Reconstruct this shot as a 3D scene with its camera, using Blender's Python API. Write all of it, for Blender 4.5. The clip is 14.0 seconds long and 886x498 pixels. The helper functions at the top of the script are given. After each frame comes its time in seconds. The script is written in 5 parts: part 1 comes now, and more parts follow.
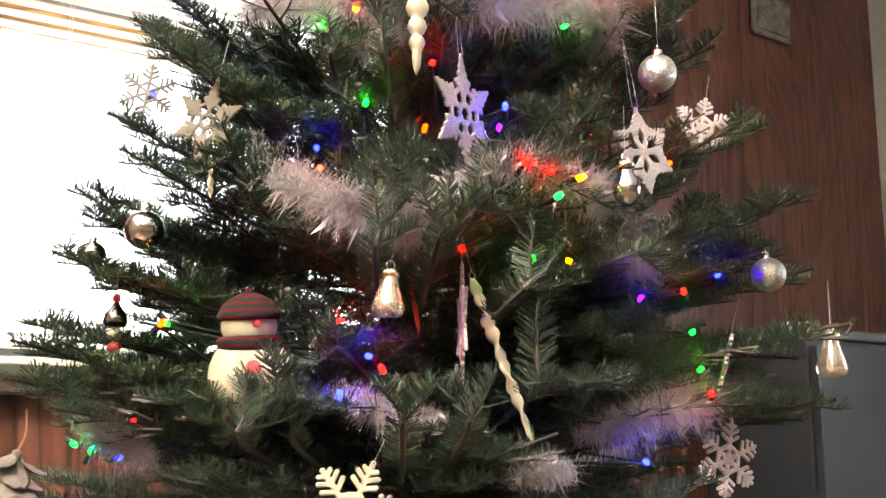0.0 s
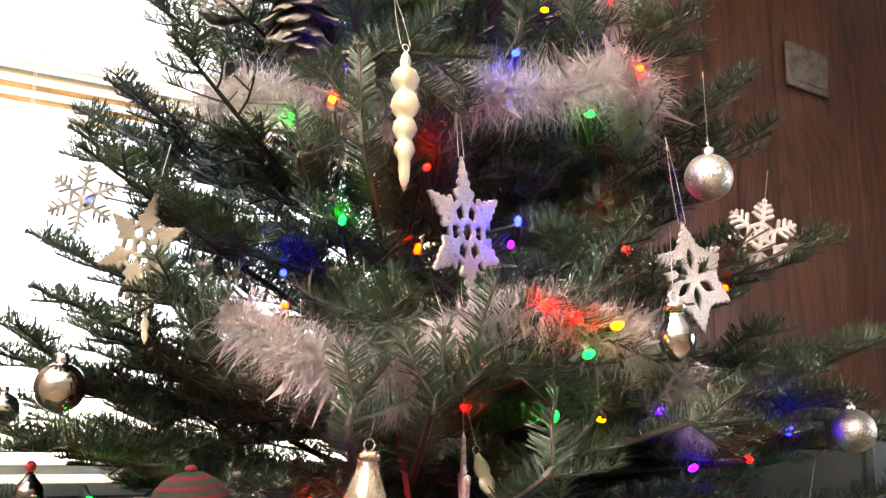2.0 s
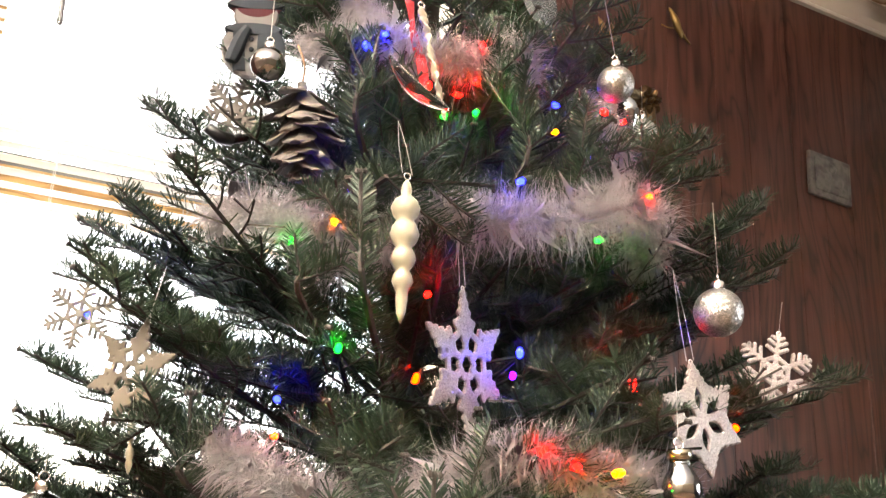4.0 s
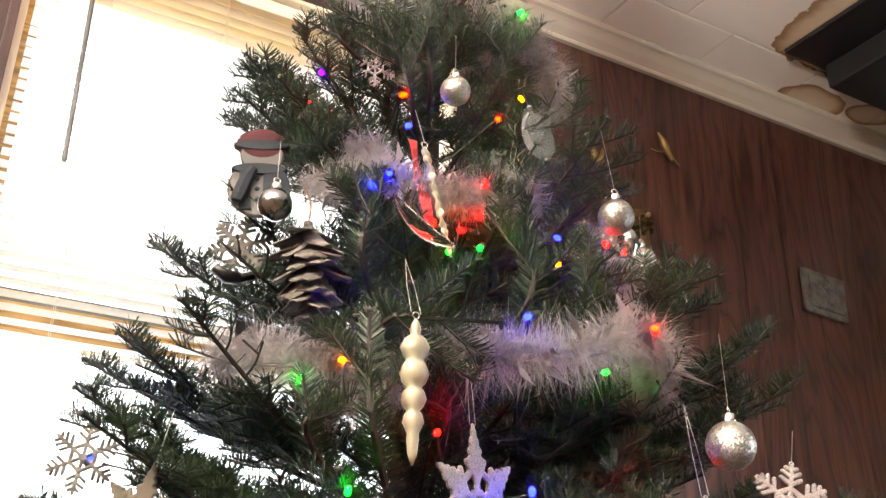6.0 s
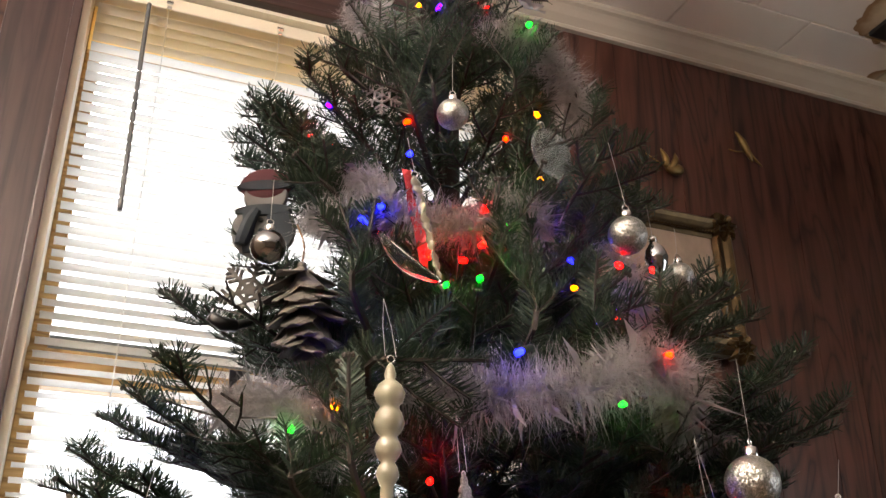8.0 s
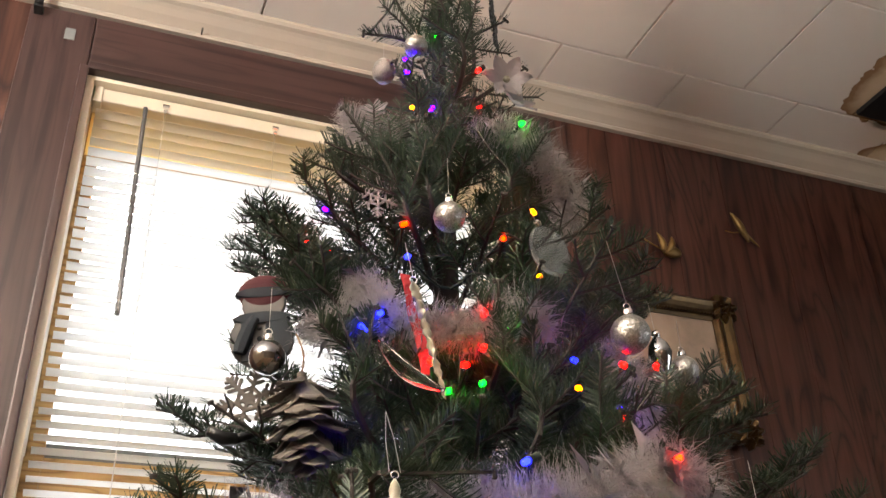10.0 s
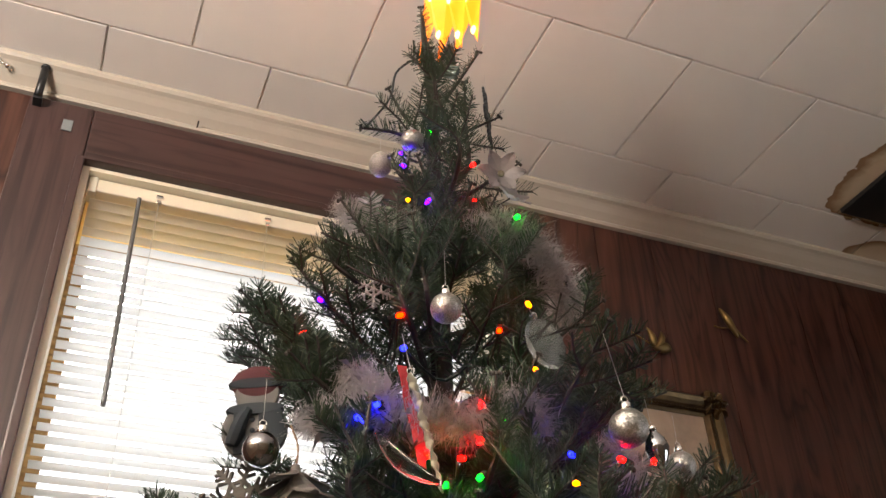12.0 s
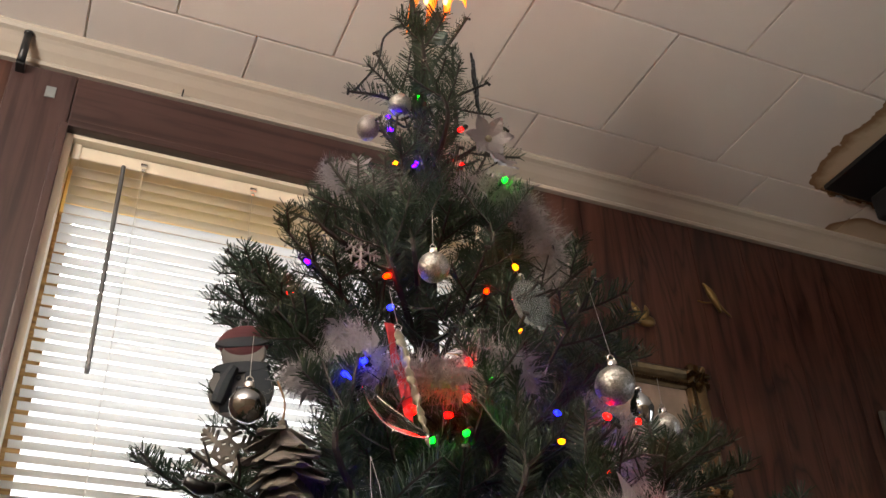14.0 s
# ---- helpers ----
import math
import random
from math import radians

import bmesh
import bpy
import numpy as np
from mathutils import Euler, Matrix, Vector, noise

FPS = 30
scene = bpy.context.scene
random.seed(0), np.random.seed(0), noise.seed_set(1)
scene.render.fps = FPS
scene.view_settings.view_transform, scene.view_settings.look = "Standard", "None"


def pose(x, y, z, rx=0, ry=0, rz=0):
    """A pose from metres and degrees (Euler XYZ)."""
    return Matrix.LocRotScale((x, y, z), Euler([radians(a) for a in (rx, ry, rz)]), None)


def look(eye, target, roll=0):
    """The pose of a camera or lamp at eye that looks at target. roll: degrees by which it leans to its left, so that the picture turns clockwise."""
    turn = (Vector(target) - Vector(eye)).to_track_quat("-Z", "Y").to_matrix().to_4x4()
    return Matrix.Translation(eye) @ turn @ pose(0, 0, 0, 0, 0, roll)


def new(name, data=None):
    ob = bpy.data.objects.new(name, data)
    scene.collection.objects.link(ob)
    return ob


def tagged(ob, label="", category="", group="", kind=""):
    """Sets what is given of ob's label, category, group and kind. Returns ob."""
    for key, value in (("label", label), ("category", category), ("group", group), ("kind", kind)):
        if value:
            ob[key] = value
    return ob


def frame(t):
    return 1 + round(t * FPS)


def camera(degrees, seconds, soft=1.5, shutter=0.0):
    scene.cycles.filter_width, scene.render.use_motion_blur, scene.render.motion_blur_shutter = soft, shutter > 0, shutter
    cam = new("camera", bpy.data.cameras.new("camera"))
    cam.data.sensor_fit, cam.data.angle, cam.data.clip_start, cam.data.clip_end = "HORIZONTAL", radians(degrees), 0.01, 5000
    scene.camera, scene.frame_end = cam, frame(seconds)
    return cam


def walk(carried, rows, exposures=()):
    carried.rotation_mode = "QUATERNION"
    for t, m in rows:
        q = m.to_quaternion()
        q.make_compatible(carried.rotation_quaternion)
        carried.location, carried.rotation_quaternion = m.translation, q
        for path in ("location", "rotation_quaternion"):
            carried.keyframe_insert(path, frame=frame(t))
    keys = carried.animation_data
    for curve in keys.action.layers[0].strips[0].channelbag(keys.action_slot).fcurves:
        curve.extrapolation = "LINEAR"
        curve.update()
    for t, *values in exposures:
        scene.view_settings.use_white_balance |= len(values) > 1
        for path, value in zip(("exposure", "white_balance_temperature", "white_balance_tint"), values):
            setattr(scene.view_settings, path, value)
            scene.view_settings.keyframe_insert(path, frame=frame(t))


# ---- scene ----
cam = camera(49.3, 14.0)
PATH = [
    (0, (-0.128, 0.158, 0.843), (0.905, 1.836, 1.184), 0.3),
    (0.5, (-0.083, 0.253, 0.911), (0.993, 1.913, 1.201), 0.3),
    (1, (-0.055, 0.275, 0.932), (0.993, 1.947, 1.258), 0.2),
    (1.5, (-0.044, 0.283, 0.948), (0.982, 1.958, 1.326), 0.1),
    (2, (-0.023, 0.3, 0.968), (0.973, 1.985, 1.378), 0.2),
    (2.5, (-0.004, 0.313, 0.98), (0.963, 2.007, 1.424), 0.5),
    (2.7, (0.008, 0.304, 0.984), (0.934, 2.016, 1.446), 0.5),
    (4.8, (-0.01, 0.301, 1.011), (0.93, 1.927, 1.698), 2.1),
    (5, (-0.012, 0.301, 1.012), (0.927, 1.915, 1.729), 1.8),
    (5.5, (-0.017, 0.297, 1.017), (0.902, 1.898, 1.787), 1.4),
    (6, (-0.016, 0.299, 1.017), (0.877, 1.894, 1.83), 0.9),
    (6.5, (-0.009, 0.3, 1.016), (0.822, 1.927, 1.831), 0.7),
    (7, (0.019, 0.295, 1.025), (0.752, 1.973, 1.829), 1.0),
    (7.5, (0.058, 0.289, 1.038), (0.742, 1.983, 1.85), 1.0),
    (8, (0.092, 0.286, 1.049), (0.76, 1.973, 1.89), 0.2),
    (8.2, (0.097, 0.282, 1.054), (0.76, 1.966, 1.905), -0.3),
    (10.5, (0.087, 0.285, 1.069), (0.728, 1.872, 2.104), -2.1),
    (11, (0.084, 0.286, 1.069), (0.724, 1.845, 2.146), -2.1),
    (11.5, (0.082, 0.286, 1.067), (0.722, 1.817, 2.185), -2.0),
    (12, (0.08, 0.287, 1.066), (0.719, 1.79, 2.221), -1.9),
    (12.5, (0.076, 0.284, 1.063), (0.718, 1.769, 2.239), -2.0),
    (13, (0.077, 0.285, 1.061), (0.725, 1.767, 2.237), -2.0),
    (13.5, (0.078, 0.291, 1.057), (0.739, 1.783, 2.214), -2.1),
    (14, (0.081, 0.3, 1.049), (0.758, 1.81, 2.173), -2.1),
]
walk(cam, [(t, look(eye, target, roll)) for t, eye, target, roll in PATH], exposures=[
    (0.0, 2.65), (0.3, 3.1), (1.4, 2.92), (2.6, 2.65), (5.0, 2.5), (6.1, 2.2), (6.7, 1.95), (7.4, 1.45), (8.2, 1.3), (10.3, 1.45), (11.6, 1.33), (12.6, 1.03), (14.0, 0.95)])

# ---- world and large lights ----
world = bpy.data.worlds.new("sky")
scene.world = world
world.use_nodes = True
wn = world.node_tree.nodes
sky = wn.new("ShaderNodeTexSky")
sky.sky_type, sky.sun_disc, sky.sun_elevation, sky.sun_rotation = "NISHITA", False, radians(35), radians(4)
wn["Background"].inputs[1].default_value = 0.085
world.node_tree.links.new(sky.outputs[0], wn["Background"].inputs[0])

CEIL, WALL = 2.44, 1.80
AX, AY = 0.44, 1.17          # the tree's axis
ROOM = (-1.70, 2.36, -2.20, WALL)


def area(name, m, sx, sy, power, colour):
    data = bpy.data.lights.new(name, "AREA")
    data.shape, data.size, data.size_y, data.energy, data.color = "RECTANGLE", sx, sy, power, colour
    ob = new(name, data)
    ob.matrix_world = m
    return ob


sun_data = bpy.data.lights.new("sun", "SUN")
sun_data.energy, sun_data.angle, sun_data.color = 0.6, radians(14), (1.0, 0.96, 0.9)
sun = new("sun", sun_data)
sun.matrix_world = look((0.13, 5.8, 4.6), (0.42, WALL, 1.8))
# daylight in the opening behind the blind
area("sky_light_window", look((0.30, 2.30, 1.70), (0.30, 0, 1.70)), 2.4, 2.2, 7, (0.86, 0.93, 1.0))
# added low lamp outside, shining up between the slats to brighten the ceiling
area("upward_fill_light", look((0.35, 3.1, 0.35), (0.35, 1.2, 2.35)), 3.0, 1.8, 16, (0.93, 0.96, 1.0))
# fill light through an unseen opening added in the east wall
area("side_fill_light", look((2.62, -0.05, 1.30), (0.9, 0.7, 0.75)), 1.05, 0.9, 5.4, (0.97, 0.97, 1.0))
# warm fill light added out of view, aimed up to brighten the ceiling
FILL_AT = (-1.2, -0.1)
area("ceiling_fill_light", look((*FILL_AT, 1.92), (*FILL_AT, 2.44)), 0.36, 0.36, 124, (1.0, 0.93, 0.87))


# ---- materials ----
class Mat:
    """A small builder for node materials."""

    def __init__(self, name, colour=(0.5, 0.5, 0.5), rough=0.5, metal=0.0, **extra):
        self.m = bpy.data.materials.new(name)
        self.m.use_nodes = True
        self.t = self.m.node_tree
        self.b = self.t.nodes["Principled BSDF"]
        self.b.inputs["Base Color"].default_value = (*colour, 1)
        self.b.inputs["Roughness"].default_value = rough
        self.b.inputs["Metallic"].default_value = metal
        for k, v in extra.items():
            self.b.inputs[k.replace("_", " ")].default_value = v

    def node(self, kind, **props):
        n = self.t.nodes.new(kind)
        for k, v in props.items():
            n.inputs[k.replace("_", " ")].default_value = v
        return n

    def link(self, a, b):
        self.t.links.new(a, b)

    def coords(self, scale=(1, 1, 1), kind="Object"):
        tc, mp = self.node("ShaderNodeTexCoord"), self.node("ShaderNodeMapping")
        mp.inputs["Scale"].default_value = scale
        self.link(tc.outputs[kind], mp.inputs[0])
        return mp.outputs[0]

    def noise(self, scale, where, detail=4.0, rough=0.55, distort=0.0):
        n = self.node("ShaderNodeTexNoise", Scale=scale, Detail=detail, Roughness=rough, Distortion=distort)
        self.link(where, n.inputs["Vector"])
        return n.outputs["Fac"]

    def ramp(self, fac, stops):
        r = self.node("ShaderNodeValToRGB")
        while len(r.color_ramp.elements) < len(stops):
            r.color_ramp.elements.new(0.5)
        for e, (p, c) in zip(r.color_ramp.elements, stops):
            e.position, e.color = p, (*c, 1)
        self.link(fac, r.inputs[0])
        return r.outputs[0]

    def mix(self, fac, a, b, blend="MIX"):
        n = self.t.nodes.new("ShaderNodeMix")
        n.data_type, n.blend_type = "RGBA", blend
        for sock, v in ((n.inputs[0], fac), (n.inputs[6], a), (n.inputs[7], b)):
            if isinstance(v, bpy.types.NodeSocket):
                self.link(v, sock)
            elif isinstance(v, tuple):
                sock.default_value = (*v, 1)
            else:
                sock.default_value = v
        return n.outputs[2]

    def colour(self, out):
        self.link(out, self.b.inputs["Base Color"])
        return self

    def rough(self, fac, lo, hi):
        r = self.node("ShaderNodeMapRange")
        r.inputs[3].default_value, r.inputs[4].default_value = lo, hi
        self.link(fac, r.inputs[0])
        self.link(r.outputs[0], self.b.inputs["Roughness"])
        return self

    def bump(self, fac, strength=0.3, distance=0.002):
        n = self.node("ShaderNodeBump", Strength=strength, Distance=distance)
        self.link(fac, n.inputs["Height"])
        self.link(n.outputs[0], self.b.inputs["Normal"])
        return self


def wood_material(name, dark, mid, light, scale, rough=(0.3, 0.5), grain_axis=2, stretch=0.13, rings_in=12.0):
    """Plain-sawn wood: long cathedral figure along the grain with fine pores."""
    m = Mat(name)
    s = [scale, scale, scale]
    s[grain_axis] = scale * stretch
    where = m.coords(tuple(s))
    f = [scale * 22, scale * 22, scale * 22]
    f[grain_axis] = scale * 0.6
    fine = m.noise(1.0, m.coords(tuple(f)), 3)
    broad = m.noise(1.6, where, 3, 0.5, 0.6)
    wave = m.node("ShaderNodeMath")
    wave.operation = "MULTIPLY"
    wave.inputs[1].default_value = rings_in
    m.link(broad, wave.inputs[0])
    frac = m.node("ShaderNodeMath")
    frac.operation = "PINGPONG"
    frac.inputs[1].default_value = 0.5
    m.link(wave.outputs[0], frac.inputs[0])
    rings = m.ramp(frac.outputs[0], [(0.0, dark), (0.14, mid), (0.5, light)])
    pores = m.ramp(fine, [(0.36, (0.45, 0.42, 0.4)), (0.52, (1, 1, 1))])
    stain = m.ramp(m.noise(0.7, m.coords((1.2, 1.2, 1.2)), 3), [(0.3, (0.78, 0.74, 0.72)), (0.7, (1.1, 1.05, 1.0))])
    m.colour(m.mix(1.0, m.mix(0.75, rings, pores, "MULTIPLY"), stain, "MULTIPLY"))
    m.rough(fine, *rough)
    m.bump(fine, 0.25, 0.0006)
    return m.m


def plaster_material(name, a, b, scale, rough=0.7, bump=0.15, speck=900.0):
    m = Mat(name, rough=rough)
    where = m.coords()
    m.colour(m.mix(m.noise(scale, where, 5), a, b))
    m.bump(m.noise(speck, where, 2), bump, 0.0008)
    return m.m


def glitter_material(name, colour, metal=0.9, rough=0.28, cells=900.0, amount=0.5):
    """Small flat flakes, each turned a little its own way."""
    m = Mat(name, colour, rough, metal)
    where = m.coords()
    v = m.node("ShaderNodeTexVoronoi", Scale=cells)
    m.link(where, v.inputs["Vector"])
    tone = m.ramp(v.outputs["Color"], [(0.0, (0.5, 0.5, 0.5)), (1.0, (1.35, 1.35, 1.35))])
    m.colour(m.mix(1.0, colour, tone, "MULTIPLY"))
    off = m.node("ShaderNodeVectorMath")
    off.operation = "MULTIPLY_ADD"
    m.link(v.outputs["Color"], off.inputs[0])
    off.inputs[1].default_value, off.inputs[2].default_value = (2 * amount,) * 3, (-amount,) * 3
    geo = m.node("ShaderNodeNewGeometry")
    add = m.node("ShaderNodeVectorMath")
    m.link(geo.outputs["Normal"], add.inputs[0])
    m.link(off.outputs[0], add.inputs[1])
    unit = m.node("ShaderNodeVectorMath")
    unit.operation = "NORMALIZE"
    m.link(add.outputs[0], unit.inputs[0])
    m.link(unit.outputs[0], m.b.inputs["Normal"])
    return m.m


def bulb_material(name, colour, strength):
    m = Mat(name, colour, 0.15)
    m.b.inputs["Emission Color"].default_value = (*colour, 1)
    m.b.inputs["Emission Strength"].default_value = strength
    return m.m


PANEL = wood_material("wood_panelling", (0.03, 0.011, 0.0075), (0.076, 0.03, 0.02), (0.104, 0.044, 0.03), 3.4, (0.28, 0.42), 2, 0.2, 15.0)
# purplish tint and weak grain of both casing woods imitate lens glare
CASING = wood_material("dark_casing_wood", (0.045, 0.024, 0.022), (0.054, 0.029, 0.027), (0.062, 0.034, 0.031), 4.0, (0.3, 0.45))
CASING_H = wood_material("dark_casing_wood_level", (0.04, 0.02, 0.018), (0.052, 0.027, 0.024), (0.062, 0.033, 0.03), 4.0, (0.3, 0.45), 0)
OAK = wood_material("varnished_sash_wood", (0.28, 0.16, 0.05), (0.45, 0.28, 0.1), (0.55, 0.36, 0.15), 5.0, (0.3, 0.5), 0)
FLOORWOOD = wood_material("floor_wood", (0.06, 0.03, 0.015), (0.14, 0.08, 0.045), (0.2, 0.12, 0.07), 3.0, (0.25, 0.45), 1)
CREAM = plaster_material("cream_gloss_paint", (0.37, 0.325, 0.26), (0.45, 0.4, 0.325), 6.0, 0.4, 0.05)
VINYL = plaster_material("yellowed_vinyl", (0.72, 0.64, 0.48), (0.8, 0.74, 0.6), 9.0, 0.4, 0.04)
GREY_PAINT_AND_SHADE = plaster_material("grey_green_paint_and_shade", (0.13, 0.14, 0.135), (0.17, 0.18, 0.17), 4.0, 0.6, 0.1)
BACKWALL = plaster_material("warm_wall_paint", (0.2, 0.155, 0.115), (0.26, 0.2, 0.15), 3.0, 0.7, 0.1)
SLATE = plaster_material("slate_laminate", (0.02, 0.026, 0.031), (0.03, 0.037, 0.043), 7.0, 0.42, 0.03)
BLACK = plaster_material("black_plastic", (0.008, 0.008, 0.008), (0.014, 0.014, 0.014), 20.0, 0.38, 0.1)
GREENWIRE = Mat("dark_green_wire", (0.007, 0.017, 0.01), 0.75).m
BARK = plaster_material("fir_bark", (0.02, 0.017, 0.014), (0.05, 0.041, 0.032), 60.0, 0.85, 0.6, 300.0)
CHROME = Mat("chrome", (0.85, 0.84, 0.82), 0.07, 1.0).m
SILVER = glitter_material("silver_glitter", (0.36, 0.35, 0.33), 0.8, 0.3, 1200.0, 0.3)
PEARL = plaster_material("pearl_plastic", (0.22, 0.2, 0.14), (0.27, 0.245, 0.18), 60.0, 0.3, 0.12, 1400.0)
FROST = glitter_material("white_glitter_plastic", (0.25, 0.222, 0.216), 0.0, 0.35, 1300.0, 0.11)
IVORY = plaster_material("ivory_felt", (0.25, 0.225, 0.155), (0.31, 0.28, 0.2), 40.0, 0.9, 0.5, 1600.0)
REDCLOTH = plaster_material("red_cloth", (0.32, 0.02, 0.025), (0.42, 0.035, 0.04), 50.0, 0.85, 0.4, 1500.0)
GOLD = Mat("antique_gold", (0.42, 0.27, 0.09), 0.38, 0.85)
GOLD.colour(GOLD.mix(GOLD.noise(40.0, GOLD.coords(), 5), (0.02, 0.014, 0.009), (0.15, 0.1, 0.044)))
GOLD = GOLD.m
BRASS = Mat("aged_brass", (0.26, 0.18, 0.07), 0.45, 0.9).m
GLASS = Mat("clear_glass", (0.95, 0.96, 0.95), 0.03, 0.0, Transmission_Weight=1.0, IOR=1.25).m
BULB_GLASS = Mat("thin_clear_bulb", (0.9, 0.85, 0.72), 0.04, 0.12, Transmission_Weight=0.85, IOR=1.4).m
PANE = Mat("window_glass", (1, 1, 1), 0.0, 0.0, Transmission_Weight=1.0, IOR=1.02).m
THREAD = Mat("silver_thread", (0.5, 0.48, 0.46), 0.3, 0.6).m

m = Mat("striped_knit", rough=0.9, Specular_IOR_Level=0.08)
w = m.node("ShaderNodeTexWave", Scale=46.0, Distortion=0.3)
w.bands_direction = "Z"
m.link(m.coords(), w.inputs["Vector"])
m.colour(m.ramp(w.outputs["Fac"], [(0.34, (0.05, 0.004, 0.006)), (0.46, (0.008, 0.0145, 0.012)), (1.0, (0.01, 0.017, 0.014))]))
m.bump(m.noise(900.0, m.coords(), 2), 0.5, 0.001)
KNIT = m.m

m = Mat("ceiling_tile_face", rough=0.8)
where = m.coords()
geo = m.node("ShaderNodeNewGeometry")
big = m.mix(m.noise(2.2, where, 3), (0.74, 0.69, 0.62), (0.81, 0.765, 0.7))
tone = m.ramp(geo.outputs["Random Per Island"], [(0.0, (0.94, 0.94, 0.94)), (1.0, (1, 1, 1))])
base = m.mix(1.0, big, tone, "MULTIPLY")


def stain(base, cx, cy, rx, ry, power, wobble):
    """A dried water stain: pale inside, with a brown scalloped rim."""
    off = m.node("ShaderNodeTexNoise", Scale=wobble, Detail=2.0)
    m.link(where, off.inputs["Vector"])
    sub = m.node("ShaderNodeVectorMath")
    sub.operation = "MULTIPLY_ADD"
    m.link(off.outputs["Color"], sub.inputs[0])
    sub.inputs[1].default_value, sub.inputs[2].default_value = (0.05, 0.05, 0), (-0.025, -0.025, 0)
    add = m.node("ShaderNodeVectorMath")
    m.link(sub.outputs[0], add.inputs[0])
    m.link(where, add.inputs[1])
    sep = m.node("ShaderNodeSeparateXYZ")
    m.link(add.outputs[0], sep.inputs[0])
    total = None
    for out, c, r in ((sep.outputs[0], cx, rx), (sep.outputs[1], cy, ry)):
        n = m.node("ShaderNodeMath")
        n.operation = "MULTIPLY_ADD"
        n.inputs[1].default_value, n.inputs[2].default_value = 1 / r, -c / r
        m.link(out, n.inputs[0])
        ab = m.node("ShaderNodeMath")
        ab.operation = "ABSOLUTE"
        m.link(n.outputs[0], ab.inputs[0])
        pw = m.node("ShaderNodeMath")
        pw.operation = "POWER"
        pw.inputs[1].default_value = power
        m.link(ab.outputs[0], pw.inputs[0])
        if total is None:
            total = pw.outputs[0]
        else:
            sm = m.node("ShaderNodeMath")
            m.link(total, sm.inputs[0])
            m.link(pw.outputs[0], sm.inputs[1])
            total = sm.outputs[0]
    mask = m.ramp(total, [(0.0, (0.9, 0.82, 0.68)), (0.45, (0.8, 0.68, 0.5)), (0.8, (0.4, 0.26, 0.14)), (0.97, (0.36, 0.22, 0.11)), (1.0, (1, 1, 1))])
    return m.mix(1.0, base, mask, "MULTIPLY")


base = stain(base, 1.86, 1.42, 0.27, 0.21, 5.0, 26.0)
base = stain(base, 1.91, 1.735, 0.115, 0.06, 2.0, 9.0)
base = stain(base, 2.10, 1.70, 0.08, 0.045, 2.0, 9.0)
m.colour(base)
m.bump(m.noise(260.0, where, 4), 0.1, 0.001)
TILE = m.m

m = Mat("blind_slat", (0.8, 0.79, 0.76), 0.35)
tr = m.node("ShaderNodeBsdfTranslucent", Color=(0.85, 0.82, 0.76, 1))
mx = m.node("ShaderNodeMixShader", Fac=0.3)
m.link(m.b.outputs[0], mx.inputs[1])
m.link(tr.outputs[0], mx.inputs[2])
m.link(mx.outputs[0], m.t.nodes["Material Output"].inputs[0])
SLAT = m.m

m = Mat("fir_needle", rough=0.5)
geo = m.node("ShaderNodeNewGeometry")
tone = m.ramp(geo.outputs["Random Per Island"], [(0.0, (0.016, 0.029, 0.022)), (0.55, (0.029, 0.047, 0.033)), (0.88, (0.045, 0.066, 0.043)), (1.0, (0.09, 0.105, 0.065))])
m.colour(tone)
m.b.inputs["Specular IOR Level"].default_value = 0.35
tr = m.node("ShaderNodeBsdfTranslucent", Color=(0.07, 0.12, 0.05, 1))
mx = m.node("ShaderNodeMixShader", Fac=0.18)
m.link(m.b.outputs[0], mx.inputs[1])
m.link(tr.outputs[0], mx.inputs[2])
m.link(mx.outputs[0], m.t.nodes["Material Output"].inputs[0])
NEEDLE = m.m

m = Mat("white_tinsel", (0.31, 0.285, 0.29), 0.25, 0.0)
tr = m.node("ShaderNodeBsdfTranslucent", Color=(0.5, 0.46, 0.46, 1))
mx = m.node("ShaderNodeMixShader", Fac=0.4)
m.link(m.b.outputs[0], mx.inputs[1])
m.link(tr.outputs[0], mx.inputs[2])
m.link(mx.outputs[0], m.t.nodes["Material Output"].inputs[0])
TINSEL = m.m

m = Mat("cone_scale", rough=0.8)
where = m.coords()
m.colour(m.mix(m.noise(120.0, where, 4), (0.045, 0.039, 0.033), (0.125, 0.108, 0.09)))
CONE = m.m

m = Mat("faded_canvas", rough=0.7)
where = m.coords((3, 3, 3))
m.colour(m.ramp(m.noise(1.4, where, 5, 0.6, 0.8), [(0.3, (0.2, 0.17, 0.14)), (0.48, (0.34, 0.26, 0.2)), (0.62, (0.42, 0.33, 0.26)), (0.8, (0.28, 0.23, 0.19))]))
CANVAS = m.m

m = Mat("pewter_plaque", rough=0.5)
where = m.coords()
m.colour(m.ramp(m.noise(28.0, where, 4), [(0.35, (0.05, 0.05, 0.045)), (0.5, (0.13, 0.125, 0.11)), (0.66, (0.075, 0.07, 0.065))]))
m.bump(m.noise(40.0, where, 3), 0.8, 0.006)
PEWTER = m.m

# filter film for the amber tint of the light behind the blind
m = Mat("amber_filter_film", (0.72, 0.5, 0.2), 0.5)
tr = m.node("ShaderNodeBsdfTranslucent", Color=(0.97, 0.78, 0.4, 1))
mx = m.node("ShaderNodeMixShader", Fac=0.92)
m.link(m.b.outputs[0], mx.inputs[1])
m.link(tr.outputs[0], mx.inputs[2])
m.link(mx.outputs[0], m.t.nodes["Material Output"].inputs[0])
AMBER_FILM = m.m

